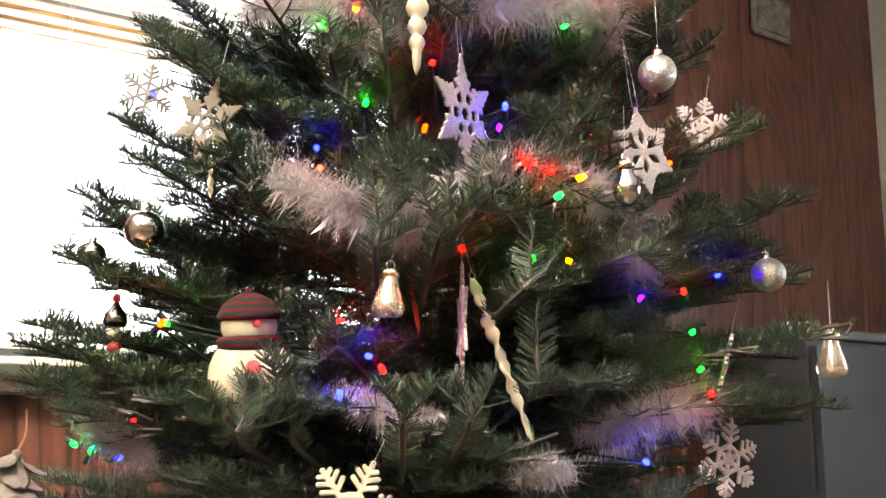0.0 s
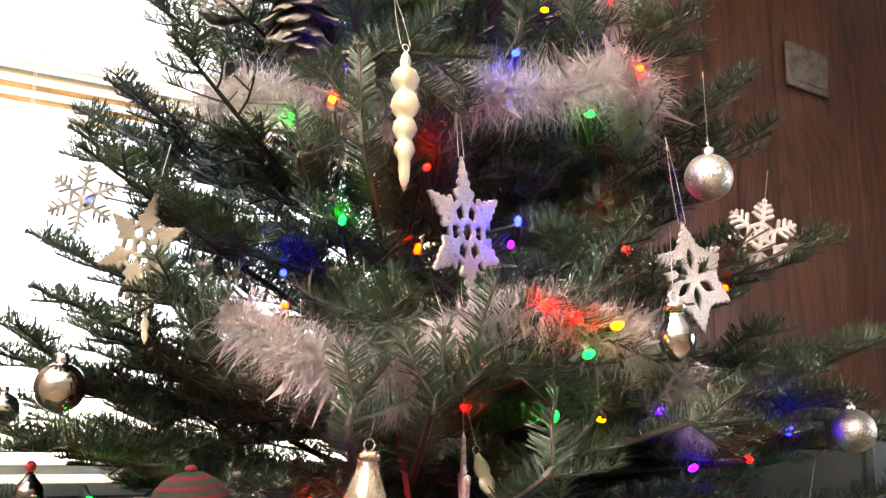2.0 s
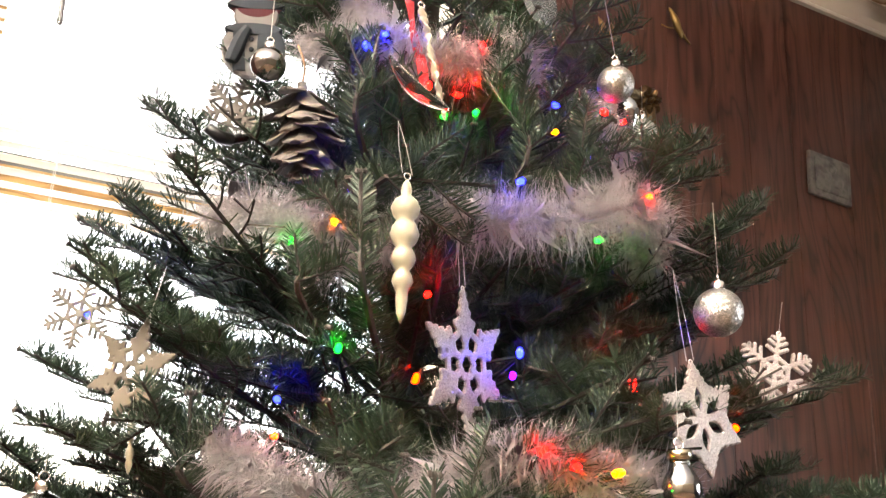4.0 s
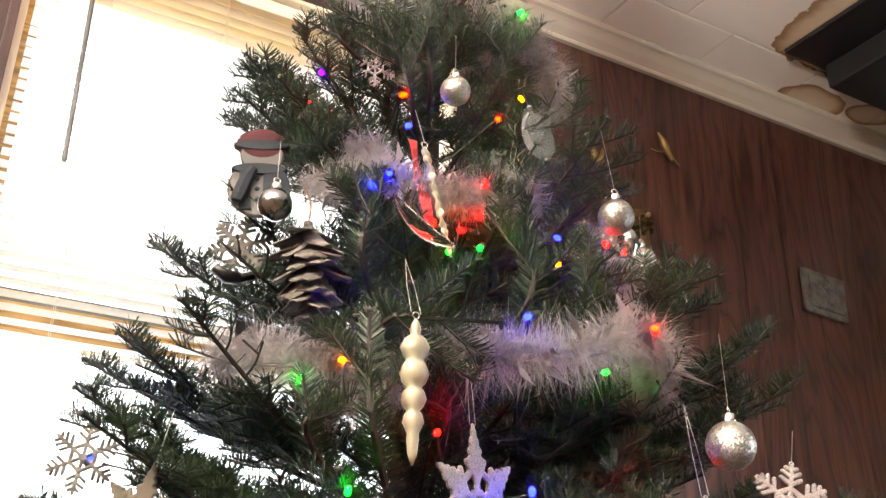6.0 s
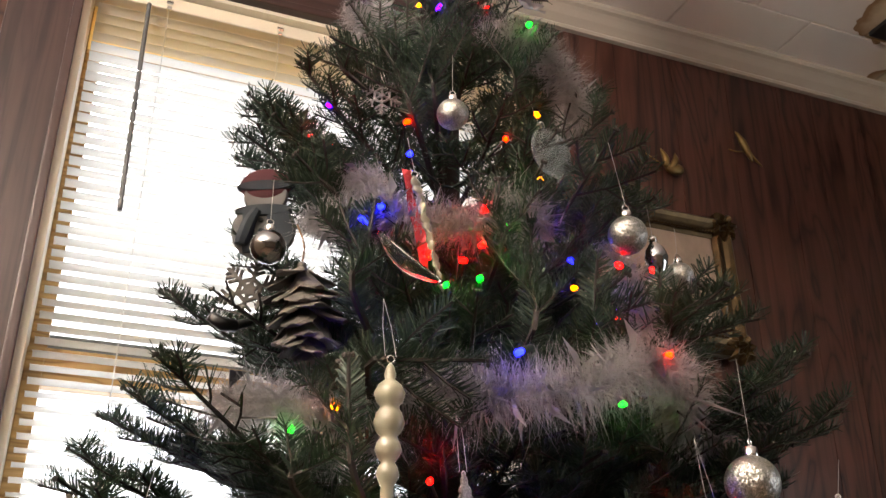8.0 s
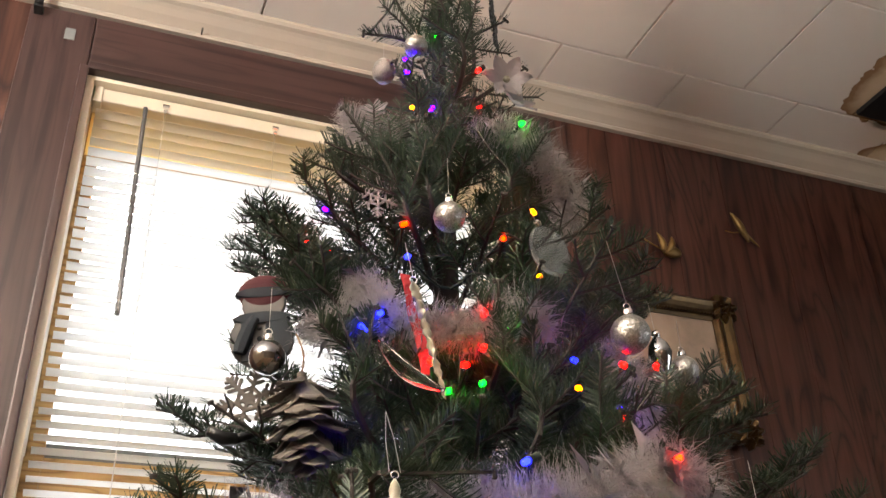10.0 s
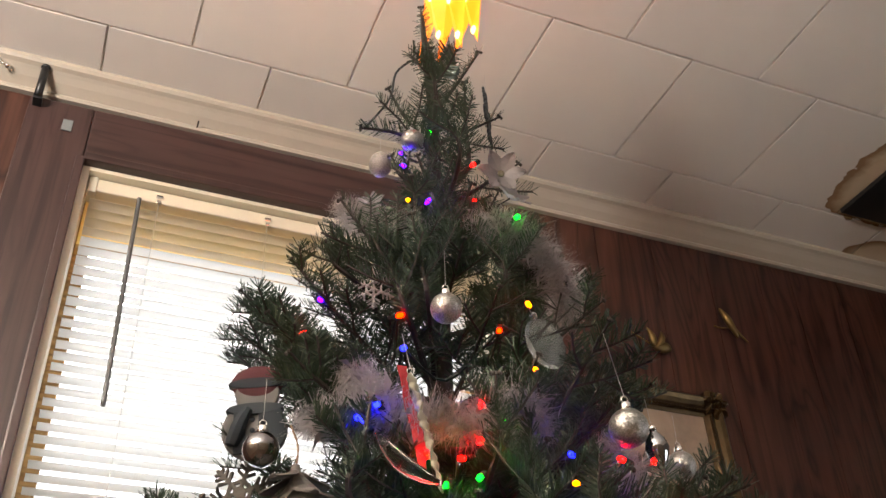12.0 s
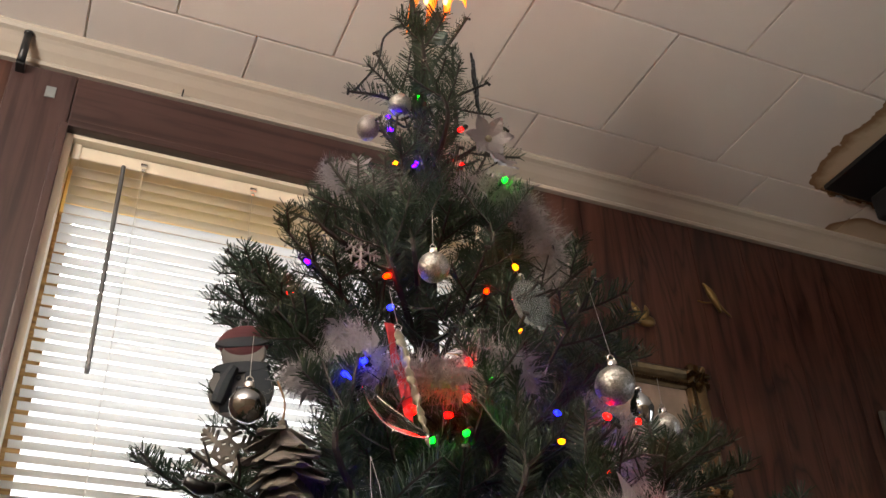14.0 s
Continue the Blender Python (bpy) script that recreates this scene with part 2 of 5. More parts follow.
AMBER = Mat("amber_star_plastic", (0.7, 0.25, 0.02), 0.3)
AMBER.b.inputs["Emission Color"].default_value = (1.0, 0.17, 0.008, 1)
AMBER.b.inputs["Emission Strength"].default_value = 1.3
AMBER = AMBER.m
BULB = {
    "red": bulb_material("red_bulb", (1.0, 0.0004, 0.0002), 34.0),
    "orange": bulb_material("orange_bulb", (1.0, 0.006, 0.0), 18.0),
    "yellow": bulb_material("yellow_bulb", (1.0, 0.16, 0.0), 10.0),
    "green": bulb_material("green_bulb", (0.0004, 0.8, 0.004), 17.0),
    "blue": bulb_material("blue_bulb", (0.0012, 0.002, 1.0), 40.0),
    "purple": bulb_material("purple_bulb", (0.03, 0.0003, 1.0), 26.0),
    "warm": bulb_material("warm_star_bulb", (1.0, 0.5, 0.12), 4.0),
}


# ---- building helpers ----
def mesh_object(name, bm, material, parent=None, label="", smooth=False):
    me = bpy.data.meshes.new(name)
    bm.to_mesh(me)
    bm.free()
    for mt in (material if isinstance(material, (list, tuple)) else [material]):
        me.materials.append(mt)
    if smooth:
        me.polygons.foreach_set("use_smooth", [True] * len(me.polygons))
    ob = new(name, me)
    ob.parent = parent
    if label:
        tagged(ob, label)
    return ob


def part(name, bm, material, parent, label="", smooth=False):
    return mesh_object(name, bm, material, parent, label, smooth)


def thing(name, label, category, group="", m=None):
    ob = new(name)
    ob.empty_display_size = 0.05
    if m is not None:
        ob.matrix_world = m
    return tagged(ob, label, category, group)


def structure(name, bm, material, label="", smooth=False, category=""):
    return tagged(mesh_object(name, bm, material, None, "", smooth), label, category, "", "structure")


def box(bm, x0, x1, y0, y1, z0, z1, bevel=0.0, m=None, mat=0):
    """Adds a box to bm, with its edges rounded by bevel."""
    mm = Matrix.Translation(((x0 + x1) / 2, (y0 + y1) / 2, (z0 + z1) / 2)) @ Matrix.Diagonal((x1 - x0, y1 - y0, z1 - z0, 1))
    if m is not None:
        mm = m @ mm
    geom = bmesh.ops.create_cube(bm, size=1.0, matrix=mm)["verts"]
    faces = list({f for v in geom for f in v.link_faces})
    for f in faces:
        f.material_index = mat
    if bevel:
        edges = list({e for v in geom for e in v.link_edges})
        bmesh.ops.bevel(bm, geom=edges, offset=bevel, segments=2, affect="EDGES", profile=0.6)
    return bm


def ring_loft(bm, rings, closed_ends=True, mat=0):
    """Skins a list of rings of points, each with the same count."""
    rows = [[bm.verts.new(p) for p in r] for r in rings]
    n = len(rows[0])
    for a, b in zip(rows, rows[1:]):
        for i in range(n):
            bm.faces.new((a[i], a[(i + 1) % n], b[(i + 1) % n], b[i])).material_index = mat
    if closed_ends:
        bm.faces.new(list(reversed(rows[0]))).material_index = mat
        bm.faces.new(rows[-1]).material_index = mat
    return bm


def lathe(bm, profile, n=20, m=None, mat=0):
    """Turns a profile of (radius, z) round z."""
    m = m or Matrix.Identity(4)
    rings = [[m @ Vector((max(r, 1e-5) * math.cos(2 * math.pi * i / n), max(r, 1e-5) * math.sin(2 * math.pi * i / n), z)) for i in range(n)] for r, z in profile]
    return ring_loft(bm, rings, True, mat)


def tube(bm, points, radii, n=6, mat=0):
    """A round tube along points; radii is one number or one for each point."""
    pts = [Vector(p) for p in points]
    if not isinstance(radii, (list, tuple)):
        radii = [radii] * len(pts)
    rings = []
    for i, p in enumerate(pts):
        d = (pts[min(i + 1, len(pts) - 1)] - pts[max(i - 1, 0)]).normalized()
        u = d.orthogonal().normalized() if i == 0 else (rings_u - d * rings_u.dot(d)).normalized()
        rings_u = u
        v = d.cross(u)
        rings.append([p + radii[i] * (math.cos(2 * math.pi * k / n) * u + math.sin(2 * math.pi * k / n) * v) for k in range(n)])
    return ring_loft(bm, rings, True, mat)


def ball_shape(bm, centre, radii, u=20, v=12, m=None, mat=0):
    mm = Matrix.Translation(centre) @ Matrix.Diagonal((*radii, 1))
    if m is not None:
        mm = m @ mm
    vs = bmesh.ops.create_uvsphere(bm, u_segments=u, v_segments=v, radius=1.0, matrix=mm)["verts"]
    for f in {f for w in vs for f in w.link_faces}:
        f.material_index = mat
    return bm


def torus(bm, centre, R, r, m=None, n=16, k=6):
    m = m or Matrix.Identity(4)
    rows = []
    for i in range(n):
        a = 2 * math.pi * i / n
        rows.append([bm.verts.new(m @ (Vector(centre) + Vector((math.cos(a) * (R + r * math.cos(b)), r * math.sin(b), math.sin(a) * (R + r * math.cos(b)))))) for b in (2 * math.pi * j / k for j in range(k))])
    for i in range(n):
        for j in range(k):
            bm.faces.new((rows[i][j], rows[i][(j + 1) % k], rows[(i + 1) % n][(j + 1) % k], rows[(i + 1) % n][j]))
    return bm


def fresh():
    return bmesh.new()


def curve_points(ctrl, n):
    """A smooth line of n points through the control points."""
    pts = [Vector(p) for p in ctrl]
    pts = [2 * pts[0] - pts[1]] + pts + [2 * pts[-1] - pts[-2]]
    out = []
    segs = len(pts) - 3
    for i in range(n):
        s = min(i / (n - 1) * segs, segs - 1e-6)
        k = int(s)
        t = s - k
        a, b, c, d = pts[k:k + 4]
        out.append(0.5 * ((2 * b) + (c - a) * t + (2 * a - 5 * b + 4 * c - d) * t * t + (3 * b - a - 3 * c + d) * t ** 3))
    return out


# ---- structure ----
WX0, WX1, WZ0, WZ1 = 0.0, 0.85, 0.90, 2.25      # the window's opening
X0, X1, Y0, Y1 = ROOM


def north_wall():
    bm = fresh()
    for x0, x1, z0, z1 in ((X0 - 0.12, WX0, 0, CEIL), (WX1, X1 + 0.12, 0, CEIL), (WX0, WX1, 0, WZ0), (WX0, WX1, WZ1, CEIL)):
        box(bm, x0, x1, WALL + 0.006, WALL + 0.16, z0, z1)
    wall = structure("wall_north", bm, CASING, "outer wall faced with reddish brown wood panelling", category="wall")
    random.seed(11)
    x = X0
    while x < X1 - 0.01:
        w = min(random.choice((0.1, 0.15, 0.2, 0.1, 0.15)), X1 - x)
        spans = [(0.0, CEIL - 0.02)]
        if x + w > WX0 - 0.05 and x < WX1 + 0.05:
            spans = [(0.0, WZ0 - 0.02), (WZ1 + 0.04, CEIL - 0.02)]
            if x < WX0 - 0.05:
                spans = [(0.0, CEIL - 0.02)]
                w = WX0 - 0.05 - x
            elif x + w > WX1 + 0.05 and x < WX1 + 0.05:
                w = WX1 + 0.05 - x
        for z0, z1 in spans:
            part("plank", box(fresh(), x + 0.0005, x + w - 0.0005, WALL, WALL + 0.0055, z0, z1, 0.0008), PANEL, wall)
        x += w
    return wall


def plain_walls():
    bm = fresh()
    # opening added out of view to let the side fill light in
    ya, yb, za, zb = -0.60, 0.50, 0.72, 1.68
    for y0, y1, z0, z1 in ((Y0 - 0.12, ya, 0, CEIL), (yb, WALL, 0, CEIL), (ya, yb, 0, za), (ya, yb, zb, CEIL)):
        box(bm, X1, X1 + 0.12, y0, y1, z0, z1)
    structure("wall_east", bm, GREY_PAINT_AND_SHADE, "plain grey green wall with an unseen low opening added for side light", category="wall")
    bm = fresh()
    box(bm, X0 - 0.12, X1 + 0.12, Y0 - 0.12, Y0, 0, CEIL)
    structure("wall_south", bm, BACKWALL, "plain wall painted a warm brown", category="wall")
    structure("wall_west", box(fresh(), X0 - 0.12, X0, Y0, WALL, 0, CEIL), BACKWALL, "plain warm brown wall", category="wall")
    structure("floor", box(fresh(), X0 - 0.12, X1 + 0.12, Y0 - 0.12, WALL + 0.16, -0.1, 0.0), FLOORWOOD, "brown wooden floor", category="floor")
    ground = box(fresh(), -60, 60, -60, 60, -0.6, -0.5)
    structure("ground", ground, plaster_material("pale_ground", (0.6, 0.61, 0.63), (0.72, 0.72, 0.73), 0.4, 0.8, 0.2, 20.0), "pale winter ground outside the windows", category="ground")


def crown():
    prof = [(0.0, 2.384), (-0.012, 2.384), (-0.014, 2.391), (-0.010, 2.396), (-0.016, 2.401), (-0.026, 2.409), (-0.036, 2.419),
            (-0.042, 2.424), (-0.050, 2.428), (-0.054, 2.434), (-0.054, CEIL), (0.0, CEIL)]
    bm = fresh()
    ring_loft(bm, [[Vector((x, WALL + dy, z)) for dy, z in prof] for x in (X0, X1)])
    structure("trim_crown", bm, CREAM, "cream painted crown moulding along the ceiling", category="moulding")


def ceiling():
    """Square fibreboard tiles laid in half bond, with sunk joints, all in one mesh."""
    p, j, d = 0.3045, 0.001, 0.0055
    verts, faces = [], []
    row_y = 1.6245
    k = 0
    rows = []
    y1, y0 = WALL, row_y
    while y1 > Y0:
        rows.append((max(y0, Y0), y1, k))
        y1, y0, k = y0, y0 - p, k + 1
    for y0, y1, k in rows:
        x = -0.004 + (0.1515 if k % 2 else 0.0) - p * 7
        while x < X1:
            a, b = max(x, X0) + j, min(x + p, X1) - j
            if b > a + 0.01:
                n = len(verts)
                e = 0.0018
                c, f = y0 + j, y1 - j
                verts += [(a, c, CEIL + d), (b, c, CEIL + d), (b, f, CEIL + d), (a, f, CEIL + d),
                          (a + e, c + e, CEIL), (b - e, c + e, CEIL), (b - e, f - e, CEIL), (a + e, f - e, CEIL)]
                faces += [(n + 4, n + 7, n + 6, n + 5), (n, n + 4, n + 5, n + 1), (n + 1, n + 5, n + 6, n + 2), (n + 2, n + 6, n + 7, n + 3), (n + 3, n + 7, n + 4, n)]
            x += p
    n = len(verts)
    verts += [(X0 - 0.12, Y0 - 0.12, CEIL + d), (X1 + 0.12, Y0 - 0.12, CEIL + d), (X1 + 0.12, WALL + 0.16, CEIL + d), (X0 - 0.12, WALL + 0.16, CEIL + d)]
    verts += [(x, y, CEIL + 0.1) for x, y, z in verts[n:]]
    faces += [(n, n + 3, n + 2, n + 1), (n + 4, n + 5, n + 6, n + 7), (n, n + 1, n + 5, n + 4), (n + 1, n + 2, n + 6, n + 5), (n + 2, n + 3, n + 7, n + 6), (n + 3, n, n + 4, n + 7)]
    me = bpy.data.meshes.new("ceiling")
    me.from_pydata(verts, [], faces)
    me.materials.append(TILE)
    tagged(new("ceiling", me), "off-white square ceiling tiles with brown water stains", "ceiling", "", "structure")


def window():
    frame_bm = fresh()
    y0, y1 = WALL - 0.004, WALL + 0.14
    for a in ((WX0, WX0 + 0.016, y0, y1, WZ0, WZ1), (WX1 - 0.016, WX1, y0, y1, WZ0, WZ1), (WX0 + 0.016, WX1 - 0.016, y0, y1, WZ1 - 0.014, WZ1)):
        box(frame_bm, *a, bevel=0.001)
    win = structure("window_1", frame_bm, VINYL, "double-hung window with yellowed white frame behind a blind", category="window")
    part("window_sill", box(fresh(), WX0 - 0.06, WX1 + 0.06, WALL - 0.05, WALL + 0.14, WZ0 - 0.028, WZ0, 0.004), CASING_H, win, "dark stained sill board")
    for name, za, zb, yy, top, low in (("sash_upper", 1.545, WZ1 - 0.014, WALL + 0.10, 0.085, 0.036), ("sash_lower", WZ0, 1.548, WALL + 0.066, 0.062, 0.05)):
        bm = fresh()
        xa, xb = WX0 + 0.016, WX1 - 0.016
        box(bm, xa, xa + 0.028, yy, yy + 0.03, za, zb, 0.002)
        box(bm, xb - 0.028, xb, yy, yy + 0.03, za, zb, 0.002)
        box(bm, xa + 0.028, xb - 0.028, yy, yy + 0.03, zb - top, zb, 0.002)
        s = part(name, bm, OAK, win, "varnished yellow wooden sash")
        # grey here stands in for the shadow on the rail
        part("bottom_rail", box(fresh(), xa + 0.0285, xb - 0.0285, yy - 0.001, yy + 0.031, za, za + low, 0.002), GREY_PAINT_AND_SHADE, s, "rail coloured grey for its shade")
        pane = part("pane", box(fresh(), xa + 0.027, xb - 0.027, yy + 0.013, yy + 0.017, za + low - 0.001, zb - top + 0.001), PANE, s)
        pane.visible_shadow = False
    # added sheet that colours the daylight amber behind the top slats
    sh = part("amber_filter", box(fresh(), WX0 + 0.02, WX1 - 0.02, WALL + 0.052, WALL + 0.053, 2.105, 2.225), AMBER_FILM, win, "amber translucent film added to tint the light at the blind's top")
    part("filter_hem", tube(fresh(), [(WX0 + 0.02, WALL + 0.0525, 2.103), (WX1 - 0.02, WALL + 0.0525, 2.103)], 0.0035, 8), OAK, sh)
    # casing round the opening
    bm = fresh()
    ya, yb = WALL - 0.02, WALL - 0.0005
    box(bm, WX0 - 0.115, WX0, ya, yb, 0.88, 2.37, 0.004)
    box(bm, WX0 - 0.012, WX0 + 0.004, ya - 0.006, ya + 0.004, 0.93, 2.25, 0.003)
    structure("trim_casing_1", bm, CASING, "dark brown wooden side casing of the window", category="casing")
    bm = fresh()
    box(bm, WX1, WX1 + 0.1, ya, yb, 0.88, 2.37, 0.004)
    structure("trim_casing_2", bm, CASING, "dark brown wooden side casing of the window", category="casing")
    bm = fresh()
    box(bm, WX0 + 0.0005, WX1 - 0.0005, ya, yb, WZ1 + 0.012, 2.37, 0.004)
    box(bm, WX0 + 0.0005, WX1 - 0.0005, ya - 0.006, yb, WZ1 - 0.006, WZ1 + 0.0115, 0.003)
    structure("trim_casing_head", bm, CASING_H, "dark brown wooden head casing above the window", category="casing")


north_wall()
plain_walls()
crown()
ceiling()
window()


# ---- things on the wall and ceiling ----
def blind():
    th = thing("venetian_blind", "open white slatted blind hanging in the window", "blind", "", Matrix.Translation((0.425, WALL + 0.03, WZ1 - 0.016)))
    xa, xb = -0.403, 0.403
    bm = fresh()
    box(bm, xa, xb, -0.016, 0.016, -0.028, 0.0, 0.003)
    box(bm, xa - 0.003, xa + 0.012, -0.02, 0.018, -0.034, 0.001, 0.002)
    part("headrail", bm, VINYL, th, "cream metal headrail")
    rng = random.Random(4)
    # one slat: a shallow arched strip, shared by all
    bm = fresh()
    n = 6
    w = 0.0125
    rows = []
    for x in (xa + 0.004, xb - 0.004):
        up = [Vector((x, -w + 2 * w * i / n, 0.0022 * (1 - (2 * i / n - 1) ** 2))) for i in range(n + 1)]
        rows.append(up + [v - Vector((0, 0, 0.0005)) for v in reversed(up)])
    ring_loft(bm, rows)
    me = bpy.data.meshes.new("slat")
    bm.to_mesh(me)
    bm.free()
    me.materials.append(SLAT)
    z = -0.045
    while z > -(WZ1 - WZ0) + 0.06:
        s = new("slat", me)
        s.parent = th
        s.matrix_local = pose(0, 0.002, z, -7 + rng.uniform(-2.5, 2.5), rng.uniform(-0.08, 0.08), 0)
        z -= 0.0214
    part("bottom_rail", box(fresh(), xa, xb, -0.012, 0.012, z - 0.006, z + 0.006, 0.003), VINYL, th)
    for x in (0.148 - 0.425, 0.356 - 0.425, 0.56 - 0.425, 0.75 - 0.425):
        bm = fresh()
        for y in (-0.014, 0.014):
            tube(bm, [(x, y, -0.028), (x + 0.001, y, z / 2), (x, y, z)], 0.0006, 5)
        part("ladder_cord", bm, THREAD, th, "white ladder cord")
        bm = box(fresh(), x - 0.006, x + 0.006, -0.021, -0.0165, -0.02, -0.012, 0.001)
        box(bm, x - 0.004, x + 0.004, -0.022, -0.0165, -0.031, -0.025, 0.001)
        part("clip", bm, CHROME, th, "small metal cord clip")
    bm = fresh()
    pts = curve_points([(-0.313, -0.022, -0.03), (-0.311, -0.026, -0.2), (-0.307, -0.028, -0.455)], 14)
    tube(bm, pts, 0.0042, 6)
    ball_shape(bm, (-0.307, -0.028, -0.455), (0.0052, 0.0052, 0.006), 10, 6)
    part("wand", bm, Mat("smoky_plastic", (0.12, 0.12, 0.12), 0.25).m, th, "grey plastic tilt wand")


def picture():
    w, h = 0.46, 0.31
    th = thing("framed_picture", "ornate antique gold picture frame with faded painting on the wall", "picture", "", Matrix.Translation((1.337 - w / 2, WALL - 0.012, 1.97 - h / 2)) @ pose(0, 0, 0, -2, 0, 0))
    prof = [(0.0, 0.0), (0.0, -0.018), (0.008, -0.026), (0.016, -0.022), (0.024, -0.016), (0.034, -0.020), (0.040, -0.014), (0.046, -0.010), (0.046, 0.0)]
    for name, ln, m in (("frame_bar", w, pose(0, 0, -h / 2)), ("frame_bar", w, pose(0, 0, h / 2, 0, 180)), ("frame_bar", h, pose(-w / 2, 0, 0, 0, 90)), ("frame_bar", h, pose(w / 2, 0, 0, 0, -90))):
        bm = fresh()
        ring_loft(bm, [[m @ Vector((s * (ln / 2 - d), y, d)) for d, y in prof] for s in (-1, 1)])
        k = int(ln / 0.009)
        for i in range(k):
            x = (i + 0.5) / k * (ln - 0.09) - (ln - 0.09) / 2
            ball_shape(bm, (x, -0.022, 0.037), (0.0042, 0.004, 0.003), 6, 4, m)
        part(name, bm, GOLD, th)
    for sx in (-1, 1):
        for sz in (-1, 1):
            bm = fresh()
            cx, cz = sx * (w / 2 - 0.018), sz * (h / 2 - 0.018)
            rows = []
            for rr, yy in ((0.029, -0.004), (0.03, -0.02), (0.022, -0.03), (0.013, -0.024), (0.009, -0.033), (0.002, -0.036)):
                rows.append([Vector((cx + rr * (1 + 0.2 * math.sin(7 * q)) * math.cos(q), yy - 0.003 * math.cos(7 * q), cz + rr * (1 + 0.2 * math.sin(7 * q)) * math.sin(q))) for q in (2 * math.pi * k / 42 for k in range(42))])
            ring_loft(bm, rows)
            part("corner_ornament", bm, GOLD, th, "carved leaf corner")
    part("canvas", box(fresh(), -w / 2 + 0.045, w / 2 - 0.045, -0.008, -0.004, -h / 2 + 0.045, h / 2 - 0.045), CANVAS, th, "faded brown painting")


def wall_small_things():
    # two small brass bird shapes on the panelling
    bm = fresh()
    tube(bm, curve_points([(-0.017, 0, 0.037), (-0.012, -0.002, 0.028), (-0.006, -0.004, 0.014), (0.003, -0.004, -0.004), (0.013, -0.002, -0.022), (0.020, 0.0, -0.034)], 14), [0.0012, 0.0032, 0.0044, 0.0046, 0.0062, 0.0078, 0.0086, 0.0088, 0.0084, 0.0074, 0.006, 0.0046, 0.0034, 0.0022], 10)
    tube(bm, curve_points([(-0.036, 0.006, -0.010), (-0.018, 0.004, -0.013), (0.004, 0.004, -0.008)], 8), 0.0016, 6)
    tube(bm, curve_points([(0.006, -0.002, -0.006), (0.024, 0.0, -0.022), (0.05, 0.004, -0.038)], 8), [0.006, 0.0052, 0.0046, 0.004, 0.0034, 0.0028, 0.002, 0.001], 8)
    ob = tagged(mesh_object("brass_ornament", bm, BRASS, None, "", True), "slim brass bird ornament fixed on the wood panelling", "ornament", "brass wall ornaments")
    ob.matrix_world = pose(1.413, WALL - 0.016, 2.176)
    bm = fresh()
    ball_shape(bm, (0.012, 0, -0.012), (0.024, 0.010, 0.014), 18, 12)
    for x0, x1, z1 in ((0.0, 0.012, 0.024), (-0.012, -0.024, 0.028)):
        tube(bm, curve_points([(x0, -0.004, -0.016), ((x0 + x1) / 2 + 0.004, -0.008, 0.004), (x1, -0.006, z1)], 9), [0.004, 0.006, 0.0074, 0.008, 0.0076, 0.0066, 0.005, 0.003, 0.0008], 8)
    tube(bm, curve_points([(-0.055, 0.006, 0.016), (-0.035, 0.004, 0.004), (-0.012, 0.004, -0.006)], 8), 0.0018, 6)
    ob = tagged(mesh_object("brass_ornament", bm, BRASS, None, "", True), "round brass bird ornament with raised wing on the panelling", "ornament", "brass wall ornaments")
    ob.matrix_world = pose(1.209, WALL - 0.014, 2.092)
    bm = box(fresh(), -0.065, 0.065, -0.012, 0.0, -0.05, 0.05, 0.004)
    box(bm, -0.052, 0.052, -0.016, -0.01, -0.037, 0.037, 0.003)
    for dx, dz, r in ((-0.02, 0.0, 0.018), (0.015, -0.008, 0.022), (0.0, 0.018, 0.014)):
        ball_shape(bm, (dx, -0.015, dz), (r, 0.006, r * 0.8), 10, 6)
    ob = tagged(mesh_object("wall_plaque", bm, PEWTER, None), "small grey relief plaque hung on the wood panelling", "plaque")
    ob.matrix_world = pose(1.914, WALL - 0.001, 1.905, 0, 3, 0) @ Matrix.Diagonal((1.14, 1.0, 1.16, 1))
    # rod bracket at the crown, strip of tape, nail, small hook
    br = thing("rod_bracket", "black curtain rod bracket screwed on the head of the wall", "bracket", "", Matrix.Translation((-0.10, WALL - 0.045, 2.385)))
    bm = tube(fresh(), [(0, 0, -0.035), (0.0, 0, 0.035)], 0.0075, 12)
    part("post", bm, BLACK, br, "", True)
    part("end_cap", ball_shape(fresh(), (0, 0, 0.037), (0.0092, 0.0092, 0.006), 12, 8), BLACK, br, "", True)
    part("plate", box(fresh(), -0.008, 0.008, 0.0, 0.0248, -0.04, -0.03, 0.001), BLACK, br)
    bm = box(fresh(), -0.009, 0.009, -0.0225, -0.0205, -0.013, 0.013, 0.0006)
    ob = tagged(mesh_object("tape_strip", bm, Mat("pale_tape", (0.2, 0.215, 0.21), 0.4).m, None), "small pale strip of tape stuck on the casing", "tape")
    ob.matrix_world = pose(-0.04, WALL, 2.315)
    bm = tube(fresh(), [(0, 0, 0), (0, -0.016, 0.003)], 0.0016, 6)
    ob = tagged(mesh_object("nail", bm, BLACK, None), "dark nail in the crown moulding", "nail")
    ob.matrix_world = pose(0.193, WALL - 0.014, 2.39)
    hk = thing("cup_hook", "small chrome hook screwed in the crown moulding", "hook", "", Matrix.Translation((-0.165, WALL - 0.036, 2.409)))
    part("shank", tube(fresh(), curve_points([(0.012, 0.012, 0.0), (0.0, -0.004, 0.0), (-0.012, -0.006, 0.004), (-0.016, -0.006, 0.012)], 10), 0.0024, 8), CHROME, hk, "", True)
